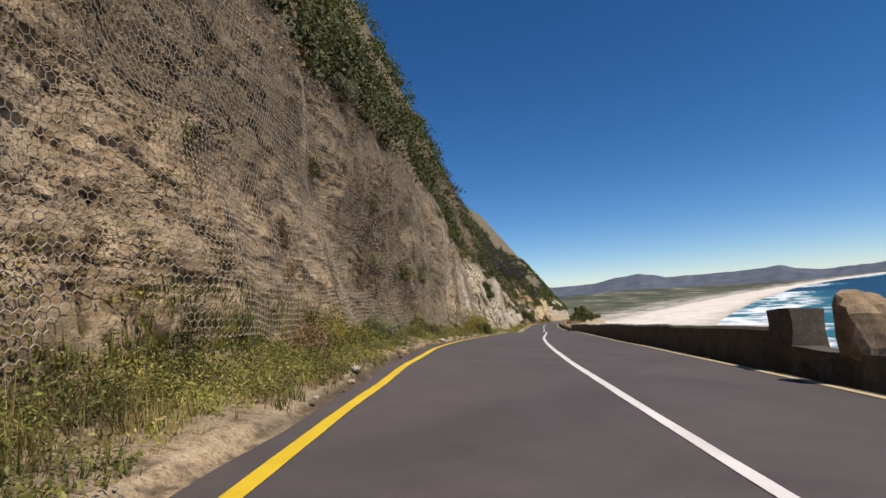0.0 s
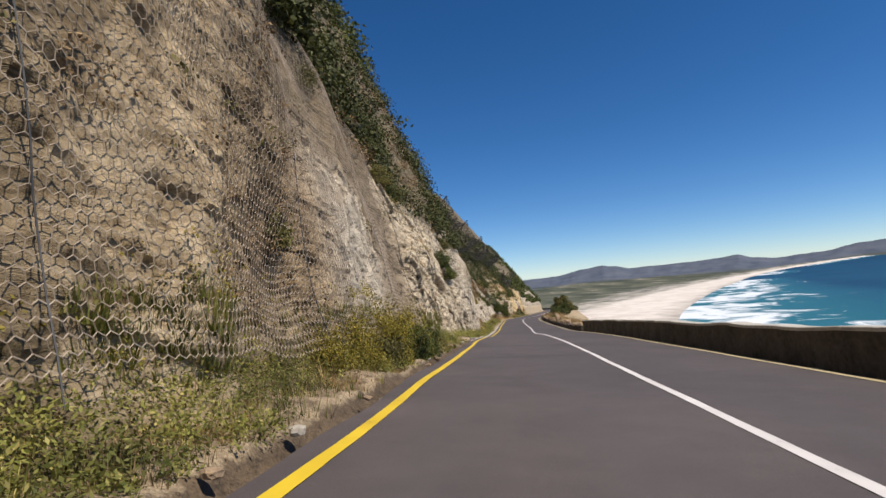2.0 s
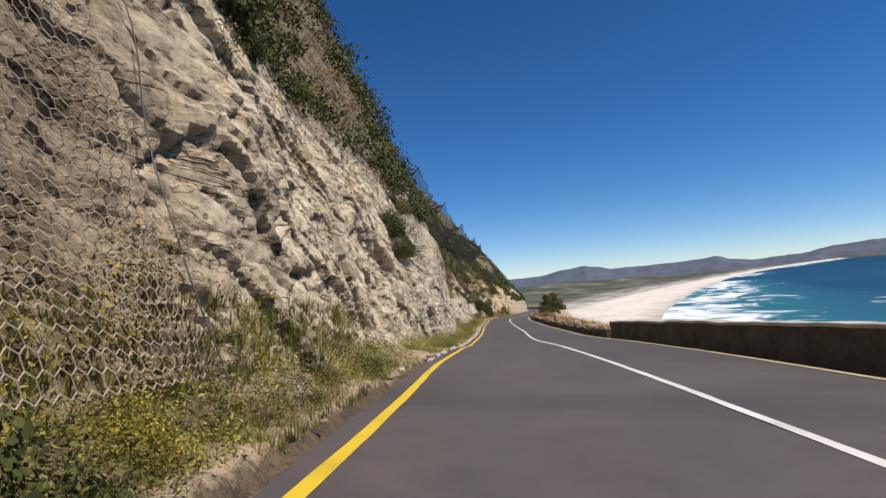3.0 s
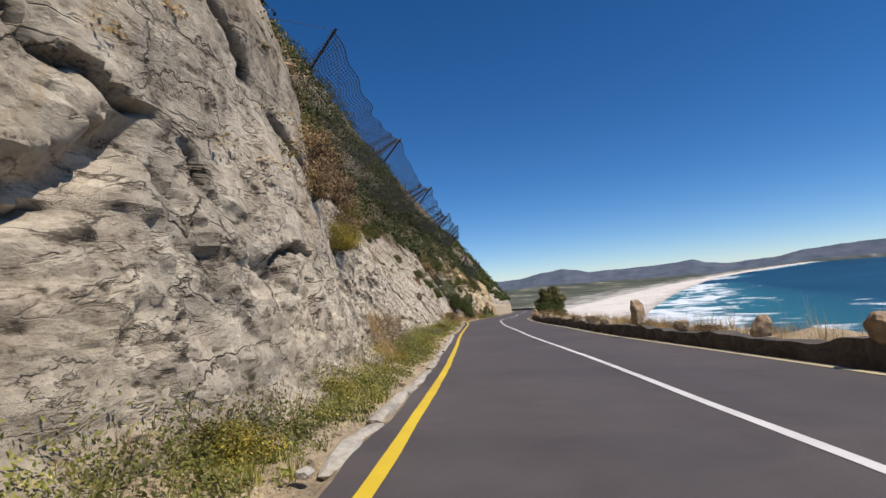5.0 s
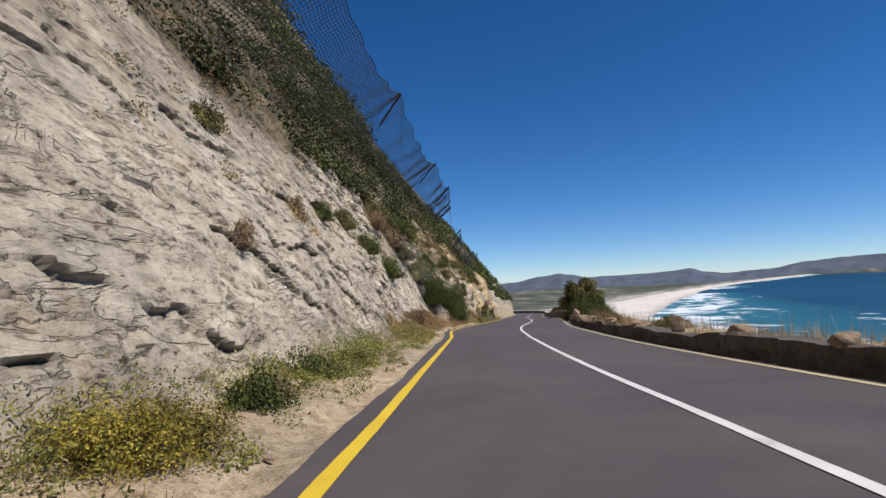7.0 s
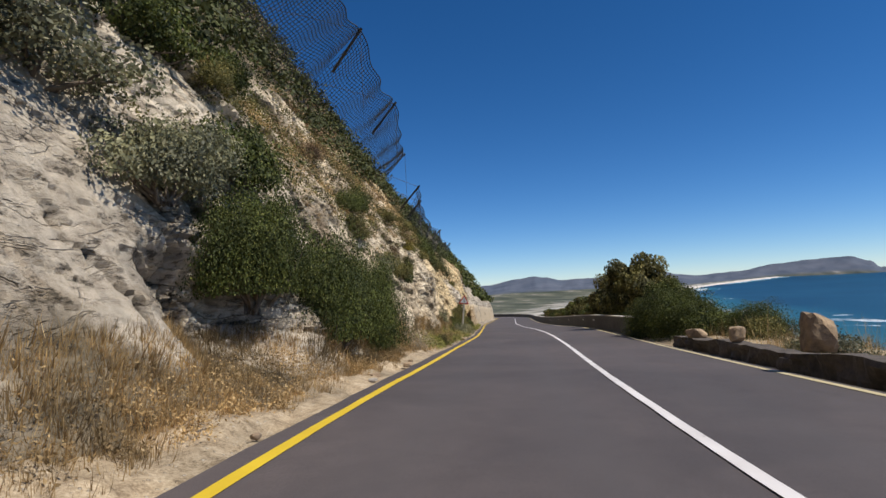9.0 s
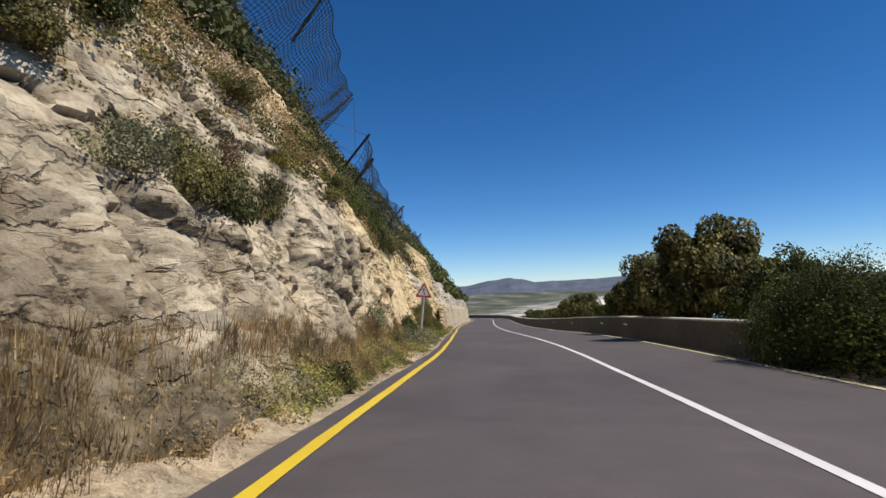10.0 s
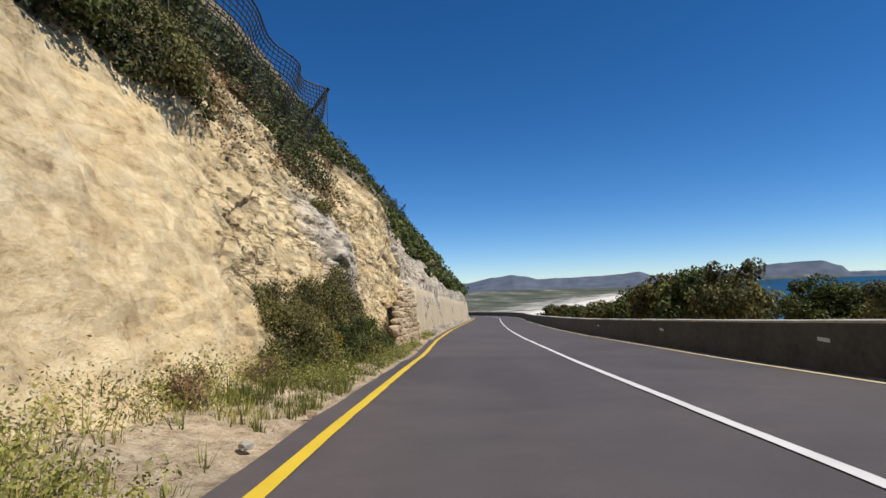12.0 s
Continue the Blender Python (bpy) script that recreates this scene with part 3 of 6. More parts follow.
# rounded masses standing out of the face: along, height, half width, half height, how far
MASSES = [(70.6, 2.6, 3.6, 2.9, 0.42), (70.8, 5.6, 2.2, 1.1, 0.30), (6.0, 1.9, 1.5, 1.6, 0.30), (11.0, 2.0, 2.2, 1.6, 0.22), (28.0, 3.2, 1.6, 3.0, 0.30), (25.2, 2.8, 1.2, 2.6, 0.22), (35.2, 2.7, 3.1, 2.0, 0.16),
          (44.4, 3.6, 1.3, 1.3, 0.30), (49.4, 2.4, 1.9, 1.3, 0.30), (54.0, 4.8, 1.7, 1.2, 0.35), (61.0, 2.6, 1.5, 1.1, 0.32), (64.0, 1.4, 1.3, 1.0, 0.28), (133.2, 1.5, 0.42, 0.75, 0.16), (134.25, 1.6, 0.34, 0.75, 0.20),
          (135.2, 1.6, 0.28, 0.65, 0.18), (139.6, 3.2, 1.9, 1.2, 0.26), (147.9, 2.65, 1.7, 0.78, 0.36), (150.6, 5.0, 1.8, 1.0, 0.40), (145.2, 2.4, 1.1, 1.7, 0.24), (131.0, 4.6, 1.3, 0.8, 0.32), (134.0, 5.6, 1.0, 0.7, 0.35),
          (166.6, 3.0, 1.3, 1.3, 0.42), (161.0, 5.2, 0.9, 0.6, 0.25), (104.5, 3.2, 2.4, 1.9, 0.14), (128.6, 4.3, 1.2, 0.7, 0.28)]


def strata(p, dip, thick, length, seed):
    """Broken beds: each piece of each bed stands out by a length of its own and overhangs the bed below it. Gives that relief and the joints."""
    c, k = math.cos(dip), math.sin(dip)
    w = (p[:, 2] * c + p[:, 0] * k) / thick + 0.7 * value_noise(p * 0.5 + seed) + 0.18 * value_noise(p * 2.1 + seed)
    bed = np.floor(w).astype(int)
    f = w - bed
    rk = RAND[cell_hash(bed, seed, 5)]
    u = (p[:, 0] * c - p[:, 2] * k) / (length * (0.5 + rk[:, 1])) + 9 * rk[:, 0] + 0.3 * value_noise(p * 1.3 + seed + 3)
    piece = np.floor(u).astype(int)
    g = u - piece
    r = RAND[cell_hash(bed, piece, seed)]
    out = r[:, 0] - 0.5 + 0.8 * (r[:, 1] - 0.5) * (g - 0.5) - (0.25 + 0.6 * r[:, 2]) * (f - 0.5)
    edge = np.minimum(np.minimum(f, 1 - f) * thick, np.minimum(g, 1 - g) * length)
    return out, np.exp(-(edge / 0.035) ** 2) * (r[:, 3] > 0.35)


def bell(s, h, at, high, wide, tall, power=4):
    return np.exp(-np.abs((s - at) / wide) ** power - np.abs((h - high) / tall) ** power)


def step(x, soft=1.0):
    return 1 / (1 + np.exp(-np.clip(x / soft, -40, 40)))


def cliff_surface(s, h, rough=1.0):
    """Places on the cliff, what its surface is made of there, and how far out from the centre line it stands."""
    shape = s.shape
    s, h = s.ravel(), h.ravel()
    d = cliff_out(s, h)
    p = np.stack([s, d, h], 1)
    big = fbm(p * np.array([0.11, 0.11, 0.13]) + 5.1, 3)
    warp = np.stack([0.5 * fbm(p * 0.4 + 40 * k, 2, 0.6) + 0.09 * fbm(p * 2.3 + 9 * k, 3, 0.6) for k in range(3)], 1)
    q = (p + warp) @ np.array([[0.86, 0.1, 0.42], [0.0, 1.0, 0.0], [-0.46, 0.0, 0.9]])
    e1, id1, off1 = blocks(q * np.array([0.36, 0.45, 0.62]) + 3.0)
    e2, id2, off2 = blocks(q * np.array([1.0, 1.1, 1.75]) + 11.0)
    net = step(42.5 - s, 0.9)                                 # earthy face under the netting
    smooth_face = np.exp(-((s - 28.8) / 1.7) ** 4) * step(6.8 - h, 0.5)
    slab = np.exp(-((s - 95.5) / 15.5) ** 6) * step(s - 82.0 + 1.3 * (h - 2), 0.8) + np.exp(-((s - 118.8) / 4.6) ** 6) * step(4.6 - h, 0.4)      # large pale slabs with few joints
    plated = np.exp(-((s - 80.5) / 6.5) ** 4) * (1 - slab) + 0.35 * np.exp(-((s - 68.0) / 2.6) ** 4) * step(2.3 - h, 0.3)   # thin broken beds
    buttress = np.exp(-((s - 70.8) / 4.2) ** 4) * step(h - 2.3 + 0.25 * (s - 70), 0.25)
    sandy = step(s - 153.2 - 0.4 * (h - 2), 0.6) * step(160.2 - s + 0.35 * (h - 2.5) + 0.5 * big, 0.35) * step(4.5 - h + 0.35 * (s - 158) * 0.3 + 0.3 * big, 0.25)
    bare = np.exp(-((s - 36.0) / 2.3) ** 4 - ((h - 2.5) / 1.9) ** 4)      # pale patch without netting
    broken = step(s - 42.5, 0.9) * np.clip(1 - 0.92 * slab - 0.95 * sandy - 0.88 * buttress - 0.75 * plated - 0.3 * step(s - 130, 1.0), 0.03, 1) + 0.22 * net * (1 - smooth_face)
    broken = broken * (1 - 0.6 * np.exp(-((s - 71) / 5) ** 4) - 0.35 * np.exp(-((s - 53) / 9) ** 6))
    r1, r2 = RAND[id1], RAND[id2]
    tilt1, tilt2 = ((o * (r[:, 1:4] - 0.5)).sum(1) for o, r in ((off1, r1), (off2, r2)))
    crack1, crack2 = np.exp(-(e1 / 0.035) ** 2), np.exp(-(e2 / 0.04) ** 2)
    beds, bed_joint = strata(p, 0.30, 0.34, 0.9, 3)
    thin, thin_joint = strata(p, 0.20, 0.13, 0.42, 8)
    relief = 0.22 * big * (1 - 0.5 * sandy)
    relief += broken * (0.22 * (r1[:, 0] - 0.5) + 0.45 * tilt1 - 0.13 * crack1 + 0.07 * (r2[:, 0] - 0.5) + 0.16 * tilt2 - 0.05 * crack2 + 0.07 * beds - 0.03 * bed_joint)
    relief += plated * (0.042 * thin + 0.06 * beds - 0.02 * thin_joint) + slab * (0.022 * thin * np.clip(2.5 * value_noise(p * 0.55 + 3), 0, 1) + 0.05 * beds)
    relief += (0.05 + 0.05 * broken) * fbm(p * 1.1 + 8, 2) + 0.028 * fbm(p * 4.2, 3, 0.6) * (1 - 0.4 * slab)
    relief += net * (1 - bare) * (0.34 * fbm(p * np.array([0.55, 0.55, 0.2]) + 2, 3) + 0.06 * beds)
    relief += sandy * (0.12 * fbm(p * np.array([0.9, 0.9, 0.35]), 3) - 0.16 * np.clip(value_noise(p * np.array([2.2, 2.2, 3.0]) + 4) - 0.55, 0, 1))
    opened = np.zeros(len(s))
    for s0, h0, s1, h1 in CRACKS:
        u = np.clip((s - s0) / (s1 - s0), 0, 1) if abs(s1 - s0) > 1 else np.clip((h - h0) / (h1 - h0), 0, 1)
        over = h - h0 - u * (h1 - h0) + 0.5 * warp[:, 2] + 0.3 * warp[:, 0] + 0.16 * value_noise(p * 2.6)
        along = (s - s0 - u * (s1 - s0)) * 0.6
        away = np.hypot(along, over) if abs(s1 - s0) > 1 else np.abs(s - s0 - u * (s1 - s0)) + np.maximum(np.abs(h - (h0 + h1) / 2) - 1, 0)
        here = np.exp(-(along / 0.6) ** 2) * np.clip(np.sin(np.pi * np.clip(u, 0.03, 0.97)) * 3, 0, 1)
        opened = np.maximum(opened, np.exp(-(away / 0.045) ** 2) * np.clip(0.9 + 1.4 * value_noise(p * 1.4), 0, 1))
        if abs(s1 - s0) > 1:
            relief += here * 0.075 * np.exp(-np.clip(over, 0, 9) / 0.7) * step(over, 0.02)      # the rock above a crack stands proud
    relief -= 0.17 * opened
    relief *= np.clip((h + 0.3) / 1.2, 0.25, 1) * rough
    for at, high, wide, tall, far in MASSES:
        relief += far * bell(s + 0.3 * warp[:, 0], h + 0.3 * warp[:, 2], at, high, wide, tall)
    for at, high, wide, tall, deep_in, lean in HOLLOWS:
        relief -= deep_in * bell(s + 0.16 * warp[:, 0], h + 0.2 * warp[:, 1] - lean * (s - at), at, high, wide, tall, 3.5)
    upper = np.clip((h - 6.6 - 3 * big - 4.0 * np.exp(-((s - 66) / 12) ** 2) - 1.0 * np.exp(-((s - 97) / 10) ** 2) + 1.9 * np.exp(-((s - 160) / 7) ** 4)) / 1.6, 0, 1)
    relief = relief * (1 - 0.35 * upper)
    slope = np.arctan2(1.0, np.where(h > 10, 0.70, 0.32))
    dd, hh = relief * np.sin(slope), relief * np.cos(slope)
    place = at_road(s, -(d - dd), h + 0.25 * hh)
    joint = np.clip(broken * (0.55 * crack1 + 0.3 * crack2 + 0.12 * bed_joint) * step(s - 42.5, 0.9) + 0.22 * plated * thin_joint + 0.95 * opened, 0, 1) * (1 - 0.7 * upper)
    dark_earth = np.exp(-((s - 9.3) / 4.3) ** 6) * step(h - 3.5 + 0.5 * value_noise(p * 0.7), 0.15) + np.exp(-((s - 20.8) / 6.8) ** 6) * (1.0 + 0.45 * value_noise(p * 0.5)) * step(8.5 - h, 0.6) + 0.6 * np.exp(-((s - 31.2) / 1.8) ** 4) * (0.75 + 0.8 * value_noise(p * 0.6)) + 0.75 * np.exp(-((s - 36) / 5) ** 4) * step(h - 4.3, 0.2) + 0.5 * np.exp(-((s - 40.0) / 1.6) ** 4)
    brown = np.clip(net * (0.98 + 0.5 * value_noise(p * 0.35) + 0.3 * np.exp(-((s - 19) / 8) ** 2)) - 0.9 * bare - 0.35 * smooth_face, 0, 1)
    ochre = np.clip(step(s - 151 + 3 * big, 2.5) * (s < 176) + 0.30 * np.exp(-((s - 136) / 7) ** 4) + 0.75 * np.exp(-((s - 148) / 6) ** 4) + 0.35 * np.exp(-((s - 52) / 9) ** 4) + 0.3 * smooth_face - 1.1 * np.exp(-((s - 166.6) / 1.5) ** 4 - ((h - 3.0) / 1.5) ** 4), 0, 1)
    stain_and_shade = np.clip(step(h - 4.1 + 1.6 * value_noise(p * np.array([0.5, 0.5, 0.16]) + 9), 0.45) * (slab + buttress + 0.5 * plated), 0, 1) * (0.55 + 0.45 * value_noise(p * 0.8))
    stain_and_shade = np.maximum(stain_and_shade, 0.7 * bell(s, h, 75.6, 4.6, 2.6, 2.0) * (0.7 + 0.5 * value_noise(p * 0.9)))
    # the shaded lower face around 131 m is painted darker here, not stained
    stain_and_shade = np.maximum(stain_and_shade, 0.85 * np.exp(-((s - 131.4) / 2.0) ** 6) * step(3.3 - h - 0.9 * (s - 131.4), 0.15))
    foot = np.clip((0.9 - h + 0.7 * value_noise(p * 0.8)) / 0.6, 0, 1) * (1 - 0.8 * sandy)
    white = 1.2 * np.exp(-((s - 166.6) / 1.3) ** 4 - ((h - 3.0) / 1.3) ** 4)
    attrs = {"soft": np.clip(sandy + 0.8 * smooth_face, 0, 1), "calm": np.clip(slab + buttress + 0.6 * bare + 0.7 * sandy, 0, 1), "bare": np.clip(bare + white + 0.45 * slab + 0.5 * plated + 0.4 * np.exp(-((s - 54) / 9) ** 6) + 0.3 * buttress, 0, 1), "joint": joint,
             "brown": brown, "ochre": ochre, "stain_and_shade": np.clip(stain_and_shade, 0, 1), "earth": np.clip(upper * 0.9 + (0.35 + 0.5 * np.exp(-((s - 129) / 20) ** 6)) * foot + 0.97 * np.clip(dark_earth, 0, 1) * net * (1 - bare), 0, 1)}
    return place.reshape(*shape, 3), attrs, d - dd


def cliff_mesh(name, s0, s1, pace, heights):
    s = np.linspace(s0, s1, int(round((s1 - s0) / pace)) + 1)
    S, Hh = np.meshgrid(s, heights, indexing="ij")
    place, attrs, _ = cliff_surface(S, Hh)
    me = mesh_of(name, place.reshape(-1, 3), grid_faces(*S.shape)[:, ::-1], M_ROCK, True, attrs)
    me.set_sharp_from_angle(angle=radians(34))
    return me


cliff = tagged(new("ground_cliff"), "steep weathered rock cliff above the road, earthy and pale granite", "cliff", kind="structure")
LOWER_H = np.r_[np.arange(-0.35, 5.2, 0.06), np.arange(5.2, 8.0, 0.09), np.arange(8.0, 12.65, 0.14)]
for s0, s1 in ((-4.0, 60.0), (60.0, 120.0), (120.0, 172.0)):
    part("lower_face", cliff_mesh("cliff_lower", s0, s1, 0.066, LOWER_H), cliff)
part("lower_face", cliff_mesh("cliff_lower", 171.9, 186.0, 0.12, LOWER_H[::2]), cliff)
part("lower_face", cliff_mesh("cliff_lower", -12.0, -3.9, 0.2, LOWER_H[::2]), cliff)
part("upper_slope", cliff_mesh("cliff_upper", -12, 186, 0.7, np.r_[12.4, 12.9, np.arange(13.5, 48, 0.8)]), cliff)
part("far_face", cliff_mesh("cliff_far", 185.9, S_MAX, 0.5, np.r_[np.arange(-0.35, 14, 0.45), np.arange(14.2, 48, 1.2)]), cliff)


def hill_rows(s):
    """The mountain side above the cliff, easing off inland."""
    top = cliff_out(s, np.full(len(s), 46.0))[:, None]
    out = np.array([0.0, 3, 8, 16, 30, 55, 95, 150, 230, 340])[None]
    h = np.array([45.2, 46.4, 49, 53, 59, 68, 80, 92, 100, 96])[None] * np.ones((len(s), 1))
    p = np.stack([s[:, None] * 0.05 + out * 0, out * 0.05 + s[:, None] * 0, h * 0], -1).reshape(-1, 3)
    return -(top + out), h + 3.0 * fbm(p, 4).reshape(h.shape) * np.clip(out / 20, 0, 1)


tagged(part("ground_hill", strip("hill", -12, S_MAX - 30, 3.0, hill_rows, M_ROCK, lambda s, d: {"earth": np.ones(d.size)})),
       "scrubby mountain slope above the cliff", "hillside", kind="structure")

# ---- parapets ----
def stone_mesh(name, size, seed, mat, detail=3, sharp=0.5):
    """A rough broken stone with flat faces and worn edges, standing on its base."""
    bm = bmesh.new()
    bmesh.ops.create_icosphere(bm, subdivisions=detail, radius=1.0)
    v = np.array([q.co[:] for q in bm.verts])
    gen = np.random.default_rng(seed)
    n = gen.normal(size=(11, 3))
    n /= np.linalg.norm(n, axis=1)[:, None]
    n = np.vstack([n, np.eye(3), -np.eye(3)])
    cut = np.r_[gen.uniform(0.52, 0.92, 11), gen.uniform(0.6, 0.8, 6)]
    dots = v @ n.T
    r = np.min(np.where(dots > 0.05, cut / np.maximum(dots, 0.05), 9), axis=1)
    v = v * (np.minimum(r, 1.15) * (1 + 0.05 * fbm(v * 2.2 + seed, 3)))[:, None]
    v = v / np.abs(v).max(0) * np.array(size) / 2
    v[:, 2] += size[2] / 2
    for q, c in zip(bm.verts, v):
        q.co = c
    me = bpy.data.meshes.new(name)
    bm.to_mesh(me)
    bm.free()
    me.materials.append(mat)
    return me


def parapet(name, s0, s1, height, thick, out, label, face, cap, wave=0.03, cap_h=0.07, over=0.03):
    """A low wall along the road's outer edge: uneven body and a lighter coping on it."""
    wall = tagged(new(name), label, "parapet wall", kind="structure")
    s = np.arange(s0, s1 + 1e-6, 0.16)
    hs = np.linspace(-0.15, height - (cap_h if cap else 0), 7)
    front, back = out(s), out(s) + thick
    prof_d = np.concatenate([np.repeat(front[:, None], 7, 1), np.repeat(back[:, None], 7, 1)], 1)
    prof_h = np.concatenate([np.repeat(hs[None], len(s), 0), np.repeat(hs[::-1][None], len(s), 0)], 1)
    p = np.stack([np.repeat(s[:, None], 14, 1), prof_d, prof_h], -1).reshape(-1, 3)
    bumps = fbm(p * np.array([2.2, 2.2, 3.4]), 4).reshape(prof_d.shape) * wave
    top = ragged(s, wave * 0.8, 0.6, 21.0)[:, None] * (prof_h > height * 0.6)
    prof_d = prof_d + bumps * np.r_[np.ones(7), -np.ones(7)][None]
    v = at_road(np.repeat(s[:, None], 14, 1), prof_d, prof_h + top)
    f = grid_faces(len(s), 14)
    ends = []
    for row in (0, len(s) - 1):
        for k in range(6):
            ends.append((row * 14 + k, row * 14 + k + 1, row * 14 + 12 - k, row * 14 + 13 - k))
    part("wall_body", mesh_of("wall_body", v.reshape(-1, 3), np.vstack([f, np.array(ends)]), face, False), wall)
    if cap:
        a, b = front - over + ragged(s, 0.012, 1.5, 4), back + over
        t = height + ragged(s, wave * 0.8, 0.6, 21.0)
        d = columns(a, a, a + 0.02, b - 0.02, b, b, a)
        h = columns(t - cap_h, t - 0.015, t, t, t - 0.015, t - cap_h, t - cap_h)
        vv = at_road(np.repeat(s[:, None], 7, 1), d, h).reshape(-1, 3)
        ff = grid_faces(len(s), 7)
        e = []
        for row in (0, len(s) - 1):
            e += [(row * 7, row * 7 + 1, row * 7 + 4, row * 7 + 5), (row * 7 + 1, row * 7 + 2, row * 7 + 3, row * 7 + 4)]
        part("coping", mesh_of("coping", vv, np.vstack([ff, np.array(e)]), cap, False), wall)
    return wall


def outer(extra):
    return lambda s: right_edge(s) + extra


parapet("wall_parapet", 9.5, 61.5, 0.67, 0.42, outer(0.50), "long rendered stone parapet, dark face with shade in its colour, pale worn top", M_SHADED_WALL, M_COPING)
parapet("wall_parapet_low", -30.0, 8.6, 0.34, 0.42, outer(0.40), "low rough stone parapet base beside the road", M_SHADED_WALL, None, 0.07)
parapet("wall_parapet_low", 61.8, 134.0, 0.30, 0.40, outer(0.46), "low broken stone parapet, overgrown behind", M_SHADED_WALL, None, 0.09)
parapet("wall_parapet_grey", 140.9, S_MAX - 1, 0.74, 0.30, outer(0.54), "grey concrete parapet wall under the trees, shade toned into its colour", M_SHADED_CONCRETE, M_COPING, 0.008, 0.05, 0.02)

parapet("wall_pier", 8.65, 9.46, 0.92, 0.50, outer(0.46), "square rubble pier ending the long parapet", M_SHADED_WALL, None, 0.05)

STONES = [(7.2, 0.55, 0.6, 0.98), (4.0, 0.5, 0.5, 0.45), (63.5, 0.5, 0.4, 0.28), (66.5, 0.45, 0.4, 0.24), (71.4, 0.62, 0.5, 0.46), (74.6, 0.34, 0.4, 0.42), (78.7, 0.32, 0.4, 0.28),
          (82.0, 0.34, 0.42, 0.92), (86.4, 0.5, 0.4, 0.24), (88.8, 0.42, 0.42, 0.36), (92.2, 0.3, 0.35, 0.30), (95.3, 0.4, 0.4, 0.2), (98.4, 0.45, 0.4, 0.24), (101.2, 0.48, 0.4, 0.28), (104.3, 0.30, 0.35, 0.42),
          (108.0, 0.5, 0.4, 0.22), (111.5, 0.4, 0.4, 0.26), (115.6, 0.45, 0.4, 0.28), (119.2, 0.6, 0.45, 0.30), (122.6, 0.5, 0.45, 0.28), (126.0, 0.48, 0.5, 0.66), (129.3, 0.30, 0.35, 0.36), (132.2, 0.55, 0.45, 0.26)]
for k, (s, long, wide, high) in enumerate(STONES):
    base = 0.30
    st = new("marker_stone", stone_mesh("marker_stone", (wide, long, high), 30 + k, M_STONE))
    st.matrix_world = road_pose(s, float(right_edge(np.array([s]))[0]) + 0.57, base - 0.03, 12 * math.sin(k * 2.1))
    tagged(st, "upright rough orange-brown stone standing on the low parapet" if high > 0.55 else "rough brown stone set on the low parapet",
           "stone", group="stones along the parapet")

# tan retaining wall at the foot of the far slope
def retaining_rows(s):
    h = np.array([-0.2, 0.6, 1.3, 1.9, 2.35, 2.4, 2.4])[None] * np.ones((len(s), 1)) * np.clip((s - 172.5) / 5, 0.6, 1)[:, None]
    d = 4.5 + h * 0.10 + np.array([0, 0, 0, 0, 0, 0.05, 0.9])[None] + 0.05 * fbm(np.stack([s[:, None] * 0.5 + h * 0, h, h * 0], -1).reshape(-1, 3), 3).reshape(h.shape)
    return -d, h


tagged(part("wall_retaining", strip("wall_retaining", 174.6, S_MAX - 1, 0.5, retaining_rows, M_TAN)),
       "tan rendered retaining wall at the foot of the slope", "retaining wall", kind="structure")

# ---- seaward bank below the road ----
def bank_rows(s):
    d = np.array([0.14, 0.5, 1.0, 1.6, 2.6, 4.0, 6.0, 9.0, 14, 24, 40, 70, 120, 200])[None] + right_edge(s)[:, None]
    h = np.array([-0.05, -0.06, 0.08, 0.12, 0.05, -0.25, -1.1, -4.0, -10, -20, -34, -52, -70, -90])[None] * np.ones((len(s), 1))
    h = h + np.where(d > 4.2, 0.25, 0.02) * fbm(np.stack([s[:, None] * 0.5 + d * 0, d * 0.5, d * 0], -1).reshape(-1, 3), 4).reshape(d.shape)
    return d, h


tagged(part("ground_bank", strip("bank", S_MIN, S_MAX, 0.5, bank_rows, M_DIRT)),
       "dry grassy bank falling from the parapet to the sea", "ground", kind="structure")

# ---- bay: sea, surf, beach, plain and mountains ----
SEA = -85.0


def far_place(x, y, lift=0.0):
    """Far places drawn in towards the horizon, so that the bay closes as it does from the road."""
    x, y = np.broadcast_arrays(np.asarray(x, float), np.asarray(y, float))
    big_r = np.hypot(x, y) + 1e-6
    r = np.where(big_r > 2000, 4900 - 2000 * 2900 / np.maximum(big_r, 2000), big_r)
    k = r / big_r
    return np.stack([x * k, y * k, (SEA + lift) * k], -1)


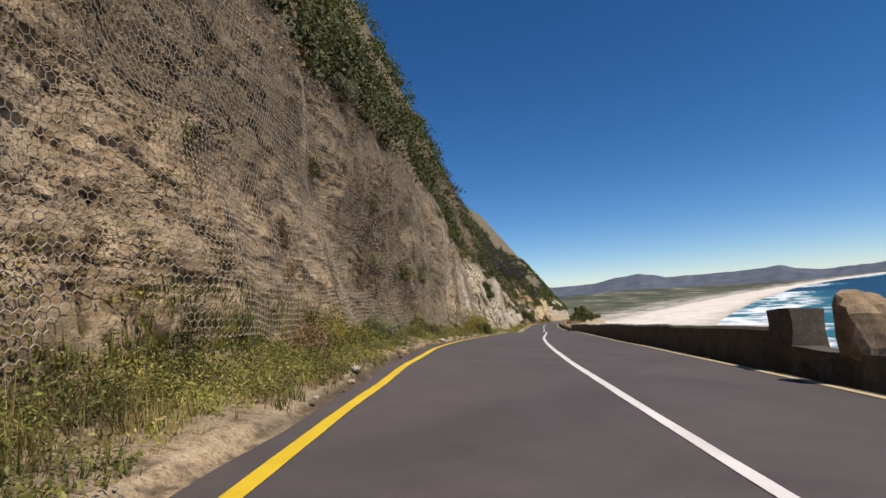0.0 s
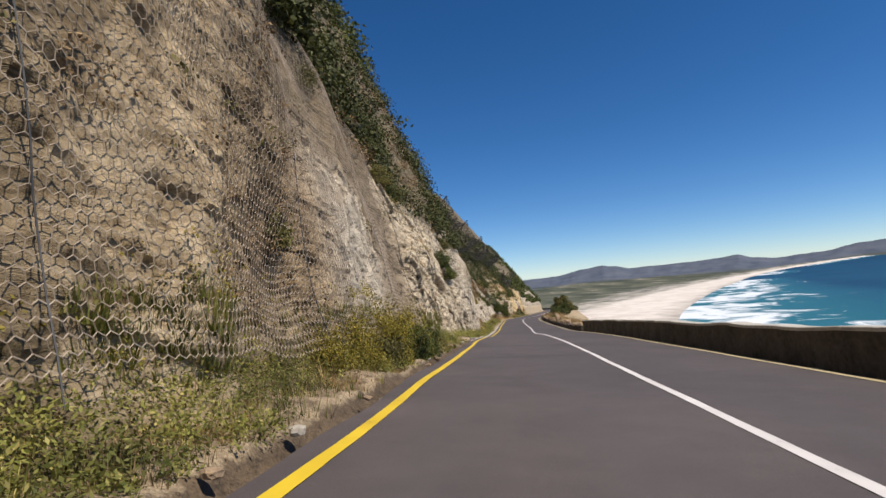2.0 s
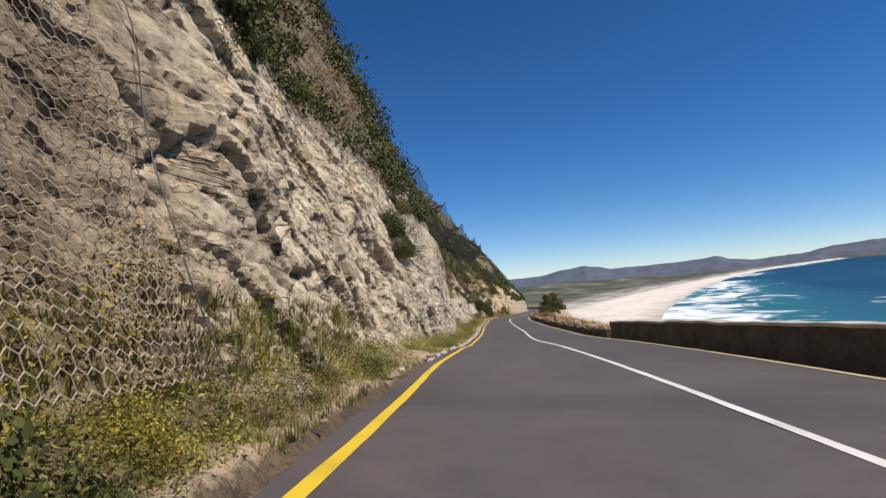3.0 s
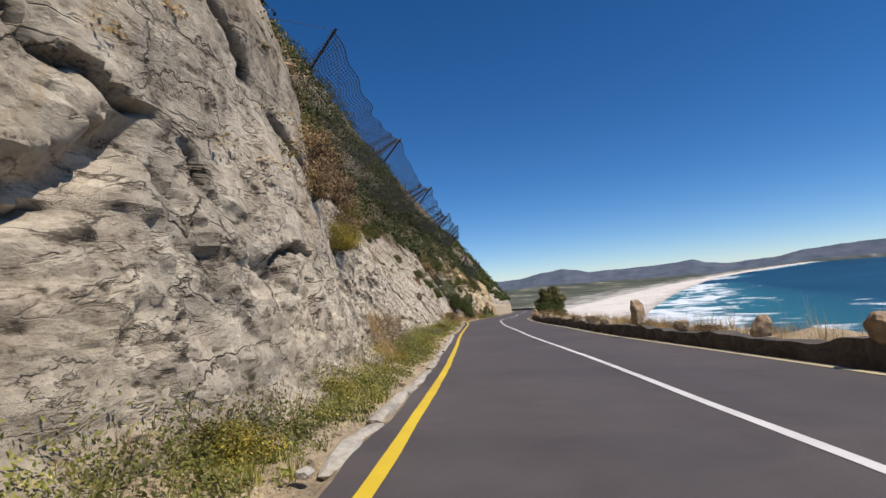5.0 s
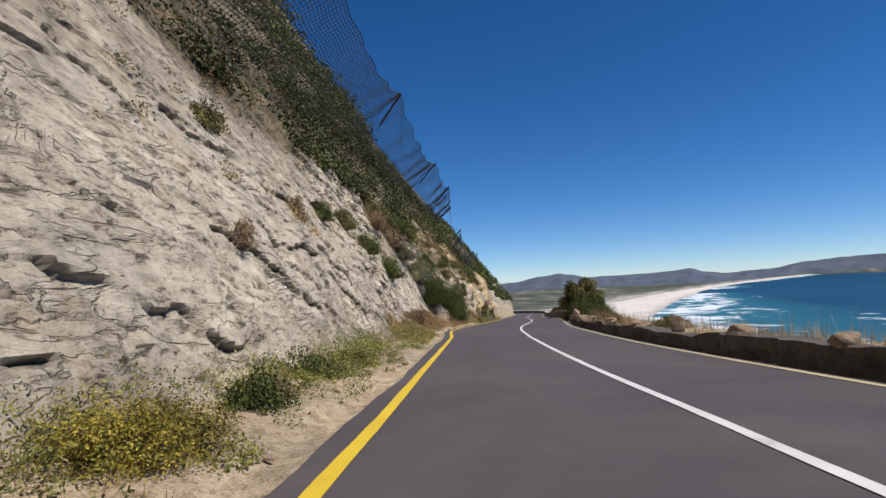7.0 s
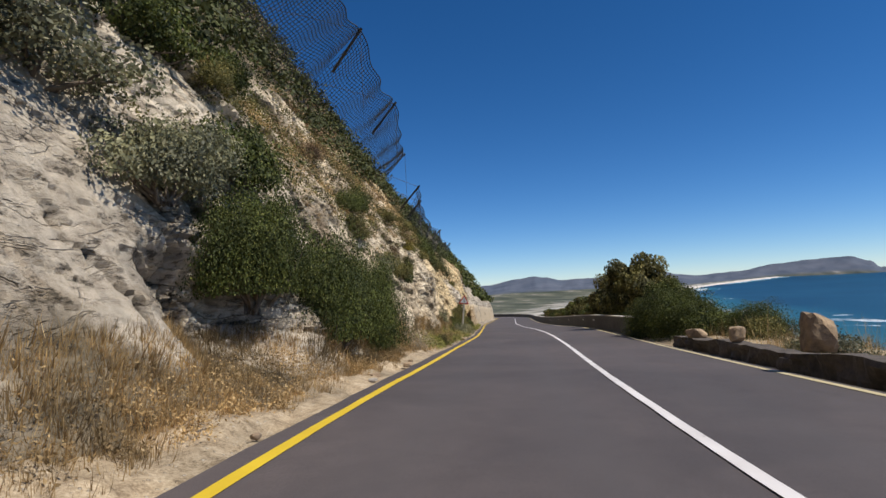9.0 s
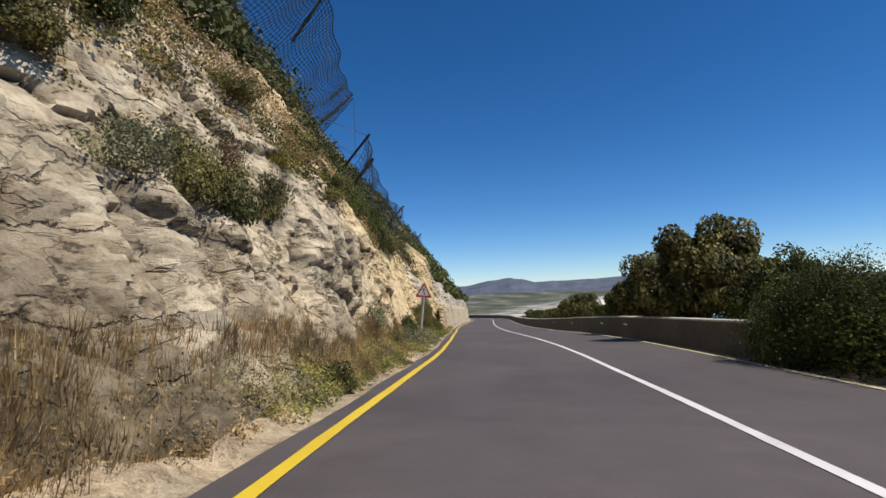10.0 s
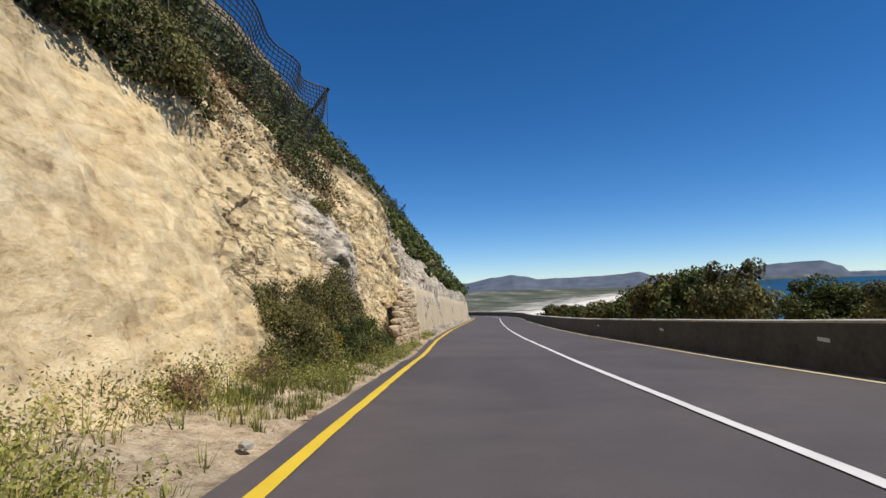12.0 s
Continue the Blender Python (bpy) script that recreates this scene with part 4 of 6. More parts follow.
def sea_material():
    m, n, l, b = material("sea_water")
    pos = n.new("ShaderNodeNewGeometry").outputs["Position"]
    a = n.new("ShaderNodeAttribute")
    a.attribute_name = "shore"
    wob = noise_at(n, l, 0.004, 4.0, 0.6, pos)
    deep = ramp(n, l, wob, [(0.35, (0.003, 0.040, 0.085)), (0.65, (0.007, 0.062, 0.115))])
    shallow = mix(n, l, ramp(n, l, a.outputs["Fac"], [(0.0, (1, 1, 1)), (0.22, grey(0.75)), (0.50, grey(0))]), deep, (0.022, 0.155, 0.19))
    mp = n.new("ShaderNodeCombineXYZ")
    along = n.new("ShaderNodeAttribute")
    along.attribute_name = "along"
    l.new(a.outputs["Fac"], mp.inputs["X"])
    l.new(along.outputs["Fac"], mp.inputs["Y"])
    foam_n = noise_at(n, l, 7.0, 8.0, 0.62, mp.outputs["Vector"], 1.6)
    patch = noise_at(n, l, 3.2, 5.0, 0.55, mp.outputs["Vector"], 0.8)
    near = ramp(n, l, a.outputs["Fac"], [(0.0, grey(0.11)), (0.04, grey(0.15)), (0.30, grey(0.06)), (0.62, grey(0.0)), (0.9, grey(0))])
    level = n.new("ShaderNodeMath")
    level.operation = "ADD"
    l.new(foam_n, level.inputs[0])
    l.new(near, level.inputs[1])
    limit = n.new("ShaderNodeMath")
    limit.operation = "SUBTRACT"
    l.new(level.outputs[0], limit.inputs[0])
    far_cut = ramp(n, l, a.outputs["Fac"], [(0.0, grey(0.0)), (0.22, grey(0.02)), (0.34, grey(0.14)), (0.44, grey(0.05)), (0.56, grey(0.5))])
    l.new(far_cut, limit.inputs[1])
    sum2 = n.new("ShaderNodeMath")
    sum2.operation = "MULTIPLY_ADD"
    sum2.inputs[1].default_value, sum2.inputs[2].default_value = 0.55, -0.27
    l.new(patch, sum2.inputs[0])
    total = n.new("ShaderNodeMath")
    total.operation = "ADD"
    l.new(limit.outputs[0], total.inputs[0])
    l.new(sum2.outputs[0], total.inputs[1])
    foam = ramp(n, l, total.outputs[0], [(0.57, grey(0)), (0.68, grey(1))])
    col = mix(n, l, foam, shallow, (0.82, 0.85, 0.86))
    l.new(col, b.inputs["Base Color"])
    b.inputs["Roughness"].default_value = 0.45
    b.inputs["Specular IOR Level"].default_value = 0.25
    bumped(n, l, b, noise_at(n, l, 0.12, 6.0, 0.6, pos), 0.3, 1.0)
    return m


SHORE = [(120, 150), (260, 430), (432, 756), (656, 1085), (1120, 1665), (2020, 2642), (3300, 3700), (5200, 5150), (8500, 7600), (13000, 10800)]
SAND = [(20, 300), (190, 800), (380, 1080), (700, 1440), (1090, 1850), (1900, 2600), (3250, 3720), (5150, 5180), (8450, 7650), (12950, 10850)]
HILLS = [(-900, 600), (-500, 1500), (-150, 2300), (500, 2750), (1150, 3350), (2000, 4300), (3900, 5800), (6500, 7500), (9500, 9600), (13600, 11500)]
shore, _ = spline([(x, y, 0) for x, y in SHORE], 20.0)
u_of = np.linspace(0, 1, len(shore))
shore = shore[:, :2]


def beside(points):
    p, _ = spline([(x, y, 0) for x, y in points], 20.0)
    return np.stack([np.interp(u_of, np.linspace(0, 1, len(p)), p[:, k]) for k in (0, 1)], 1)


sand, hills = beside(SAND), beside(HILLS)
sea_dir = np.gradient(shore, axis=0)
sea_dir = np.stack([sea_dir[:, 1], -sea_dir[:, 0]], 1)
sea_dir /= np.linalg.norm(sea_dir, axis=1)[:, None]
steps = np.r_[-24, -12, 0, 8, 20, 40, 65, 95, 130, 170, 220, 280, 350, 430, 520, 650, 900]
widen = np.interp(np.hypot(shore[:, 0], shore[:, 1]), [0, 700, 1300, 2200, 4000], [0.6, 0.9, 0.75, 0.4, 0.3])
surf_xy = shore[:, None] + sea_dir[:, None] * (steps[None, :, None] * widen[:, None, None])
run = np.r_[0, np.cumsum(np.linalg.norm(np.diff(shore, axis=0), axis=1))]
M_SEA = sea_material()
tagged(part("water_surf", mesh_of("surf", far_place(surf_xy[..., 0], surf_xy[..., 1], 1.2).reshape(-1, 3), grid_faces(len(shore), len(steps)), M_SEA, True,
                                  {"shore": np.repeat((np.maximum(steps, 0) / 900)[None], len(shore), 0).ravel(), "along": np.repeat((run / 800)[:, None], len(steps), 1).ravel()})),
       "turquoise shallows with white breaking surf along the beach", "sea", kind="structure")
az = np.radians(np.arange(0, 360.1, 2.0))
rr = np.r_[0.5, 200, 400, 700, 1100, 1600, 2200, 3000, 4500, 7000, 11000, 16500]
ring = np.stack([rr[None] * np.sin(az)[:, None], rr[None] * np.cos(az)[:, None]], -1)
tagged(part("water_sea", mesh_of("sea", far_place(ring[..., 0], ring[..., 1]).reshape(-1, 3), grid_faces(len(az), len(rr)), M_SEA, True,
                                 {"shore": np.ones(len(az) * len(rr)), "along": np.zeros(len(az) * len(rr))})),
       "deep blue sea reaching the horizon", "sea", kind="structure")


def land_material():
    m, n, l, b = material("coastal_plain")
    a = n.new("ShaderNodeAttribute")
    a.attribute_name = "inland"
    pos = n.new("ShaderNodeNewGeometry").outputs["Position"]
    wide = n.new("ShaderNodeMapping")
    wide.inputs["Scale"].default_value = (1.0, 0.35, 1.0)
    wide.inputs["Rotation"].default_value = (0, 0, radians(35))
    l.new(pos, wide.inputs["Vector"])
    patches = noise_at(n, l, 0.010, 6.0, 0.65, wide.outputs["Vector"])
    scrub = ramp(n, l, patches, [(0.36, (0.045, 0.055, 0.04)), (0.52, (0.10, 0.105, 0.075)), (0.62, (0.17, 0.16, 0.12)), (0.70, (0.42, 0.38, 0.32))])
    edge = noise_at(n, l, 0.02, 5.0, 0.6, pos)
    shift = n.new("ShaderNodeMath")
    shift.operation = "MULTIPLY_ADD"
    shift.inputs[1].default_value, shift.inputs[2].default_value = 0.30, -0.15
    l.new(edge, shift.inputs[0])
    total = n.new("ShaderNodeMath")
    total.operation = "ADD"
    l.new(a.outputs["Fac"], total.inputs[0])
    l.new(shift.outputs[0], total.inputs[1])
    is_sand = ramp(n, l, total.outputs[0], [(0.40, grey(1)), (0.52, grey(0))])
    beach = ramp(n, l, noise_at(n, l, 0.03, 5.0, 0.6, pos), [(0.35, (0.58, 0.51, 0.45)), (0.6, (0.70, 0.64, 0.58))])
    # mountain colour with the distance haze mixed in as blue-grey
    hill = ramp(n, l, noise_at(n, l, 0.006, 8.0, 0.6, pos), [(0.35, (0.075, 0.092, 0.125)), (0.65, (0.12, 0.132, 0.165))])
    wet = ramp(n, l, total.outputs[0], [(0.02, grey(0.62)), (0.12, grey(1))])
    beach = mix(n, l, 1.0, beach, wet, "MULTIPLY")
    col = mix(n, l, is_sand, scrub, beach)
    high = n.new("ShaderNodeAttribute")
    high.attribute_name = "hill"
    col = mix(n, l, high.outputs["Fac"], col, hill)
    l.new(col, b.inputs["Base Color"])
    b.inputs["Roughness"].default_value = 0.95
    b.inputs["Specular IOR Level"].default_value = 0.1
    return m


M_LAND = land_material()
rows_xy, inland, lift = [], [], []
for v in np.linspace(0, 1, 9):
    rows_xy.append(shore * (1 - v) + sand * v)
    inland.append(v * 0.45)
    lift.append(-0.4 + 22 * v if v < 0.13 else 1.6 + 5.4 * v)
for v in np.linspace(0.06, 1, 14):
    rows_xy.append(sand * (1 - v) + hills * v)
    inland.append(0.45 + 0.55 * v)
    lift.append(7.0 + 4 * v)
land_xy = np.stack(rows_xy, 1)
land_v = far_place(land_xy[..., 0], land_xy[..., 1], np.array(lift)[None])
tagged(part("ground_beach", mesh_of("beach", land_v.reshape(-1, 3), grid_faces(*land_xy.shape[:2]), M_LAND, True,
                                    {"inland": np.repeat(np.array(inland)[None], len(shore), 0).ravel(), "hill": np.zeros(land_xy.shape[0] * land_xy.shape[1])})),
       "wide white sand beach with a scrub-covered plain behind it", "beach", kind="structure")

# mountain skyline: azimuth and height of the ridge in degrees over the level
RIDGE = [(-40, 0.2), (0, 0.1), (12, -0.15), (15.4, -0.30), (17.5, -0.22), (20.9, 0.26), (22.7, 0.50), (23.8, 0.30), (25.4, -0.03), (28.1, 0.05), (30.6, 0.06),
         (33.0, 0.16), (34.7, 0.34), (36.0, 0.0), (37.8, -0.20), (40.9, -0.05), (44.0, 0.45), (47.6, 0.66), (49.3, 0.70), (50.6, 0.30), (51.2, -0.26), (53.7, -0.34), (60, -0.45)]
raz = np.arange(-40, 58, 0.15)
rel = smooth_table(raz, RIDGE) + 0.035 * fbm(np.stack([raz * 1.3, raz * 0, raz * 0], 1), 4)
near_r, far_r = 3300 + 700 * np.clip((raz - 36) / 8, 0, 1), 4350.0 + 0 * raz
vs = np.linspace(0, 1, 16)
mr = near_r[:, None] * (1 - vs) + far_r[:, None] * vs
foot_el = np.degrees(np.arctan((SEA - 2) * (4900 - mr[:, :1]) / 2900 / 2000))
el = foot_el + (rel[:, None] - foot_el) * vs[None] ** 0.75
pp = np.stack([np.repeat(raz[:, None], 16, 1) * 0.9, np.repeat(vs[None] * 3, len(raz), 0), np.zeros((len(raz), 16))], -1).reshape(-1, 3)
el = el + 0.10 * (fbm(pp, 4).reshape(el.shape)) * (vs * (1 - vs) * 4)[None]
mt = np.stack([mr * np.sin(np.radians(raz))[:, None], mr * np.cos(np.radians(raz))[:, None], mr * np.tan(np.radians(el))], -1)
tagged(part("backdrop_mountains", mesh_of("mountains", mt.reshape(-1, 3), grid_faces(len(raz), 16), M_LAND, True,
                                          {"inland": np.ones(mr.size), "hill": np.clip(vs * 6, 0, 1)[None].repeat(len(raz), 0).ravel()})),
       "mountains behind the bay, haze painted in as blue-grey", "mountains", kind="structure")

# ---- plants ----
def foliage_mesh(name, seed, count, leaf, mat, clumps=26, flat=0.55, ragged_edge=0.28, long=1.7):
    """A crown about one metre in radius and one high: many clumps of small leaves with gaps between them."""
    gen = np.random.default_rng(seed)
    c = gen.normal(size=(clumps, 3))
    c /= np.linalg.norm(c, axis=1)[:, None]
    c *= gen.uniform(0.45, 0.88, clumps)[:, None]
    c[:, 2] = np.abs(c[:, 2]) * 0.95 + gen.uniform(0.0, 0.12, clumps)
    pick = gen.integers(0, clumps, count)
    spread = gen.normal(size=(count, 3))
    spread /= np.linalg.norm(spread, axis=1)[:, None]
    pts = c[pick] + spread * (gen.uniform(0.25, 1.0, count) ** 0.5 * ragged_edge * gen.uniform(0.7, 1.5, clumps)[pick])[:, None] * np.array([1, 1, 0.85])
    inner = gen.normal(size=(count // 2, 3))
    inner *= (gen.uniform(0, 1, count // 2) ** 0.33 * 0.72 / np.linalg.norm(inner, axis=1))[:, None]
    inner[:, 2] = np.abs(inner[:, 2]) * 1.1
    facing = np.vstack([spread + 0.5 * c[pick] + np.array([0, 0, 0.25]), inner])
    pts = np.vstack([pts, inner])
    keep = pts[:, 2] > -0.02
    v, f = leaves(pts[keep], leaf, gen, flat, long, facing[keep])
    return mesh_of(name, v, f, mat), c


def stems_mesh(name, tips, mat, thick=0.03, seed=0):
    gen = np.random.default_rng(seed)
    segs, r0, r1 = [], [], []
    for t in tips[:16]:
        base = np.array([gen.normal(0, 0.06), gen.normal(0, 0.06), -0.15])
        mid = (base + t) * 0.5 + gen.normal(0, 0.07, 3)
        segs += [(base, mid), (mid, t)]
        r0 += [thick, thick * 0.6]
        r1 += [thick * 0.6, thick * 0.2]
    v, f = tubes(np.array(segs), np.array(r0), 5, np.array(r1))
    return mesh_of(name, v, f, mat, True)


KINDS = {}


def kind_of(key, seed, count, leaf, mat, **more):
    fo, tips = foliage_mesh("foliage_" + key, seed, count, leaf, mat, **more)
    KINDS[key] = (fo, stems_mesh("stems_" + key, tips, M_BARK, 0.03, seed))
    if count < 20000:
        few, tips = foliage_mesh("foliage_small_" + key, seed + 50, count // 3, leaf * 1.5, mat, **more)
        KINDS[key + "_small"] = (few, stems_mesh("stems_small_" + key, tips, M_BARK, 0.03, seed + 50))


kind_of("green", 1, 6500, 0.034, M_LEAF, clumps=30)
kind_of("green_large", 2, 42000, 0.0148, M_LEAF, clumps=90, ragged_edge=0.22)
kind_of("green_large_b", 3, 42000, 0.0148, M_LEAF, clumps=80, ragged_edge=0.24)
kind_of("olive", 4, 6000, 0.034, M_OLIVE, clumps=30)
kind_of("yellow", 6, 12000, 0.021, M_YELLOWBUSH, clumps=44)
kind_of("silver", 7, 6000, 0.033, M_SILVER, clumps=36)
kind_of("brown", 8, 4500, 0.026, M_BROWNBUSH, clumps=34, flat=0.2, long=3.0)
LOOKS = {"green": ("dark green leafy shrub", "shrub"), "green_large": ("large dense dark green bush", "bush"),
         "green_large_b": ("large dense dark green bush", "bush"), "olive": ("olive-green fynbos shrub", "shrub"), "yellow": ("yellow-green flowering fynbos bush", "bush"),
         "silver": ("silver-grey leaved shrub", "shrub"), "brown": ("dry brown half-dead shrub", "shrub")}


def on_cliff(s, h):
    """How far out from the centre line the cliff's rock stands at that height."""
    _, _, out = cliff_surface(np.array([float(s)]), np.array([float(h)]))
    return float(out[0])


def shrub(key, s, d, h, wide, high, where, long=None, turn=0.0):
    ob = new("bush" if wide > 1.1 else "shrub")
    ob.matrix_world = road_pose(s, d, h, turn) @ Matrix.Diagonal((wide, long or wide, high, 1))
    fo, st = KINDS[key + "_small" if wide < 0.62 and key + "_small" in KINDS else key]
    part("woody_stem", st, ob, "brown woody stem")
    part("foliage", fo, ob)
    look_, cat = LOOKS[key]
    return tagged(ob, f"{look_} {where}", cat, group="shrubs along the cliff")


FOOT, FACE, LEDGE, SEAWARD = "growing on the verge below the cliff", "clinging to the rock face", "on a ledge of the cliff", "behind the low parapet"
# kind, along the road, height on the cliff or verge (below 0.3: on the verge, then the distance out), half width, height
ON_FACE = [("silver", 134.1, 2.7, 0.75, 0.8), ("olive", 134.9, 2.55, 0.70, 0.95), ("green", 135.5, 2.4, 0.5, 0.8), ("olive", 133.2, 3.7, 0.8, 0.8), ("olive", 137.4, 3.0, 0.45, 0.7),
           ("olive", 137.9, 5.0, 0.8, 0.6), ("olive", 141.6, 5.2, 0.9, 0.7), ("green", 143.4, 4.6, 0.7, 0.6), ("green", 147.0, 4.7, 0.8, 1.1), ("brown", 139.6, 4.3, 0.7, 0.6), ("olive", 151.6, 4.1, 0.6, 0.9),
           ("green", 93.8, 5.9, 1.0, 1.1), ("olive", 97.0, 6.2, 0.9, 1.0), ("green", 89.4, 6.1, 1.0, 1.1), ("brown", 86.0, 5.2, 0.7, 0.9), ("green", 113.0, 3.6, 0.9, 1.0), ("green", 115.6, 2.8, 1.0, 1.3), ("olive", 111.4, 4.4, 0.8, 0.8),
           ("brown", 121.5, 5.0, 1.4, 1.6), ("green", 123.5, 6.2, 1.5, 1.6), ("olive", 120.0, 6.5, 1.5, 1.5), ("green", 126.0, 6.5, 1.4, 1.5), ("brown", 118.0, 5.5, 1.2, 1.3), ("green", 128.5, 6.8, 1.2, 1.3),
           ("green", 158.0, 5.3, 1.4, 1.7), ("olive", 160.4, 5.2, 1.2, 1.4), ("olive", 156.8, 5.8, 1.1, 1.2), ("olive", 164.0, 1.0, 0.9, 1.1), ("olive", 165.2, 1.6, 0.8, 1.0), ("yellow", 162.4, 0.5, 0.8, 0.9), ("olive", 166.8, 0.8, 0.9, 1.1), ("brown", 78.6, 4.6, 1.0, 1.2), ("olive", 79.8, 5.6, 1.0, 1.2), ("brown", 80.8, 4.9, 0.9, 1.0), ("brown", 73.6, 4.0, 0.8, 1.0), ("olive", 74.6, 4.5, 0.8, 1.0), ("brown", 72.8, 3.3, 0.65, 0.9), ("brown", 77.6, 4.6, 0.8, 1.0), ("olive", 31.8, 2.2, 0.5, 0.8),
           ("olive", 6.9, 3.2, 0.42, 0.8), ("brown", 6.9, 2.6, 0.3, 0.7), ("brown", 9.8, 2.3, 0.35, 0.7), ("yellow", 75.4, 2.75, 0.8, 0.7), ("brown", 76.8, 3.2, 0.6, 0.8), ("green", 133.6, 4.7, 0.7, 0.9), ("green", 152.6, 5.3, 0.9, 1.7), ("olive", 19.6, 2.4, 0.6, 0.9), ("olive", 13.0, 4.6, 0.5, 0.7), ("brown", 10.2, 1.7, 0.35, 0.6), ("silver", 23.1, 2.7, 0.7, 0.9),
           ("silver", 15.0, 7.4, 0.9, 0.9), ("silver", 17.5, 8.2, 0.8, 0.7), ("green", 21.7, 4.9, 0.5, 0.8), ("silver", 17.2, 2.6, 0.55, 0.8), ("olive", 17.0, 4.4, 0.5, 0.8),
           ("green", 59.0, 4.8, 1.2, 1.3), ("green", 60.8, 4.2, 0.9, 1.2), ("olive", 62.5, 6.5, 0.8, 0.9), ("yellow", 78.2, 3.4, 0.75, 0.9), ("yellow", 76.0, 2.8, 0.55, 0.6),
           ("olive", 79.5, 5.2, 0.8, 1.1), ("olive", 83.0, 4.8, 0.7, 0.8), ("olive", 93.5, 5.4, 0.5, 0.6), ("brown", 104.0, 3.5, 0.4, 0.7), ("brown", 99.6, 2.3, 0.35, 0.5),
           ("olive", 101.5, 5.0, 0.6, 0.8), ("green", 108.0, 4.2, 0.7, 0.8), ("silver", 122.6, 4.3, 1.5, 1.3), ("silver", 124.8, 3.6, 1.1, 1.0), ("green", 134.6, 4.9, 0.75, 1.0),
           ("olive", 137.2, 2.7, 0.35, 0.6), ("yellow", 138.2, 3.8, 0.5, 0.5), ("olive", 140.8, 3.7, 0.5, 0.4), ("brown", 136.6, 3.3, 0.4, 0.6), ("silver", 142.6, 0.9, 0.6, 0.6),
           ("olive", 159.0, 5.6, 0.9, 1.5), ("green", 153.6, 5.2, 1.1, 1.5), ("green", 155.6, 6.2, 1.2, 1.3), ("olive", 161.2, 5.9, 0.9, 1.1), ("olive", 163.0, 1.2, 0.7, 0.9),
           ("olive", 161.2, 1.0, 0.8, 0.9), ("olive", 166.5, 4.0, 0.6, 0.6), ("green", 165.5, 0.8, 0.7, 0.8), ("olive", 119.0, 5.6, 1.0, 1.0), ("olive", 127.5, 6.2, 0.8, 0.8),
           ("brown", 133.0, 6.2, 0.8, 0.7), ("olive", 145.5, 5.2, 0.6, 0.6), ("green", 148.5, 5.0, 0.8, 0.7), ("olive", 150.0, 6.0, 0.8, 0.8), ("yellow", 31.0, 5.8, 0.6, 0.6),
           ("olive", 28.5, 6.5, 0.7, 0.7), ("olive", 35.5, 6.2, 0.6, 0.8), ("olive", 44.5, 6.4, 0.7, 0.8), ("green", 48.5, 7.0, 0.8, 0.9), ("olive", 53.0, 8.0, 0.9, 0.8)]
for k, (key, s, h, wide, high) in enumerate(ON_FACE):
    out = on_cliff(s, h)
    shrub(key, s, -(out + 0.12 * wide), h - 0.18 * high, wide, high, FACE if h < 4.5 else LEDGE, None, 77 * k)
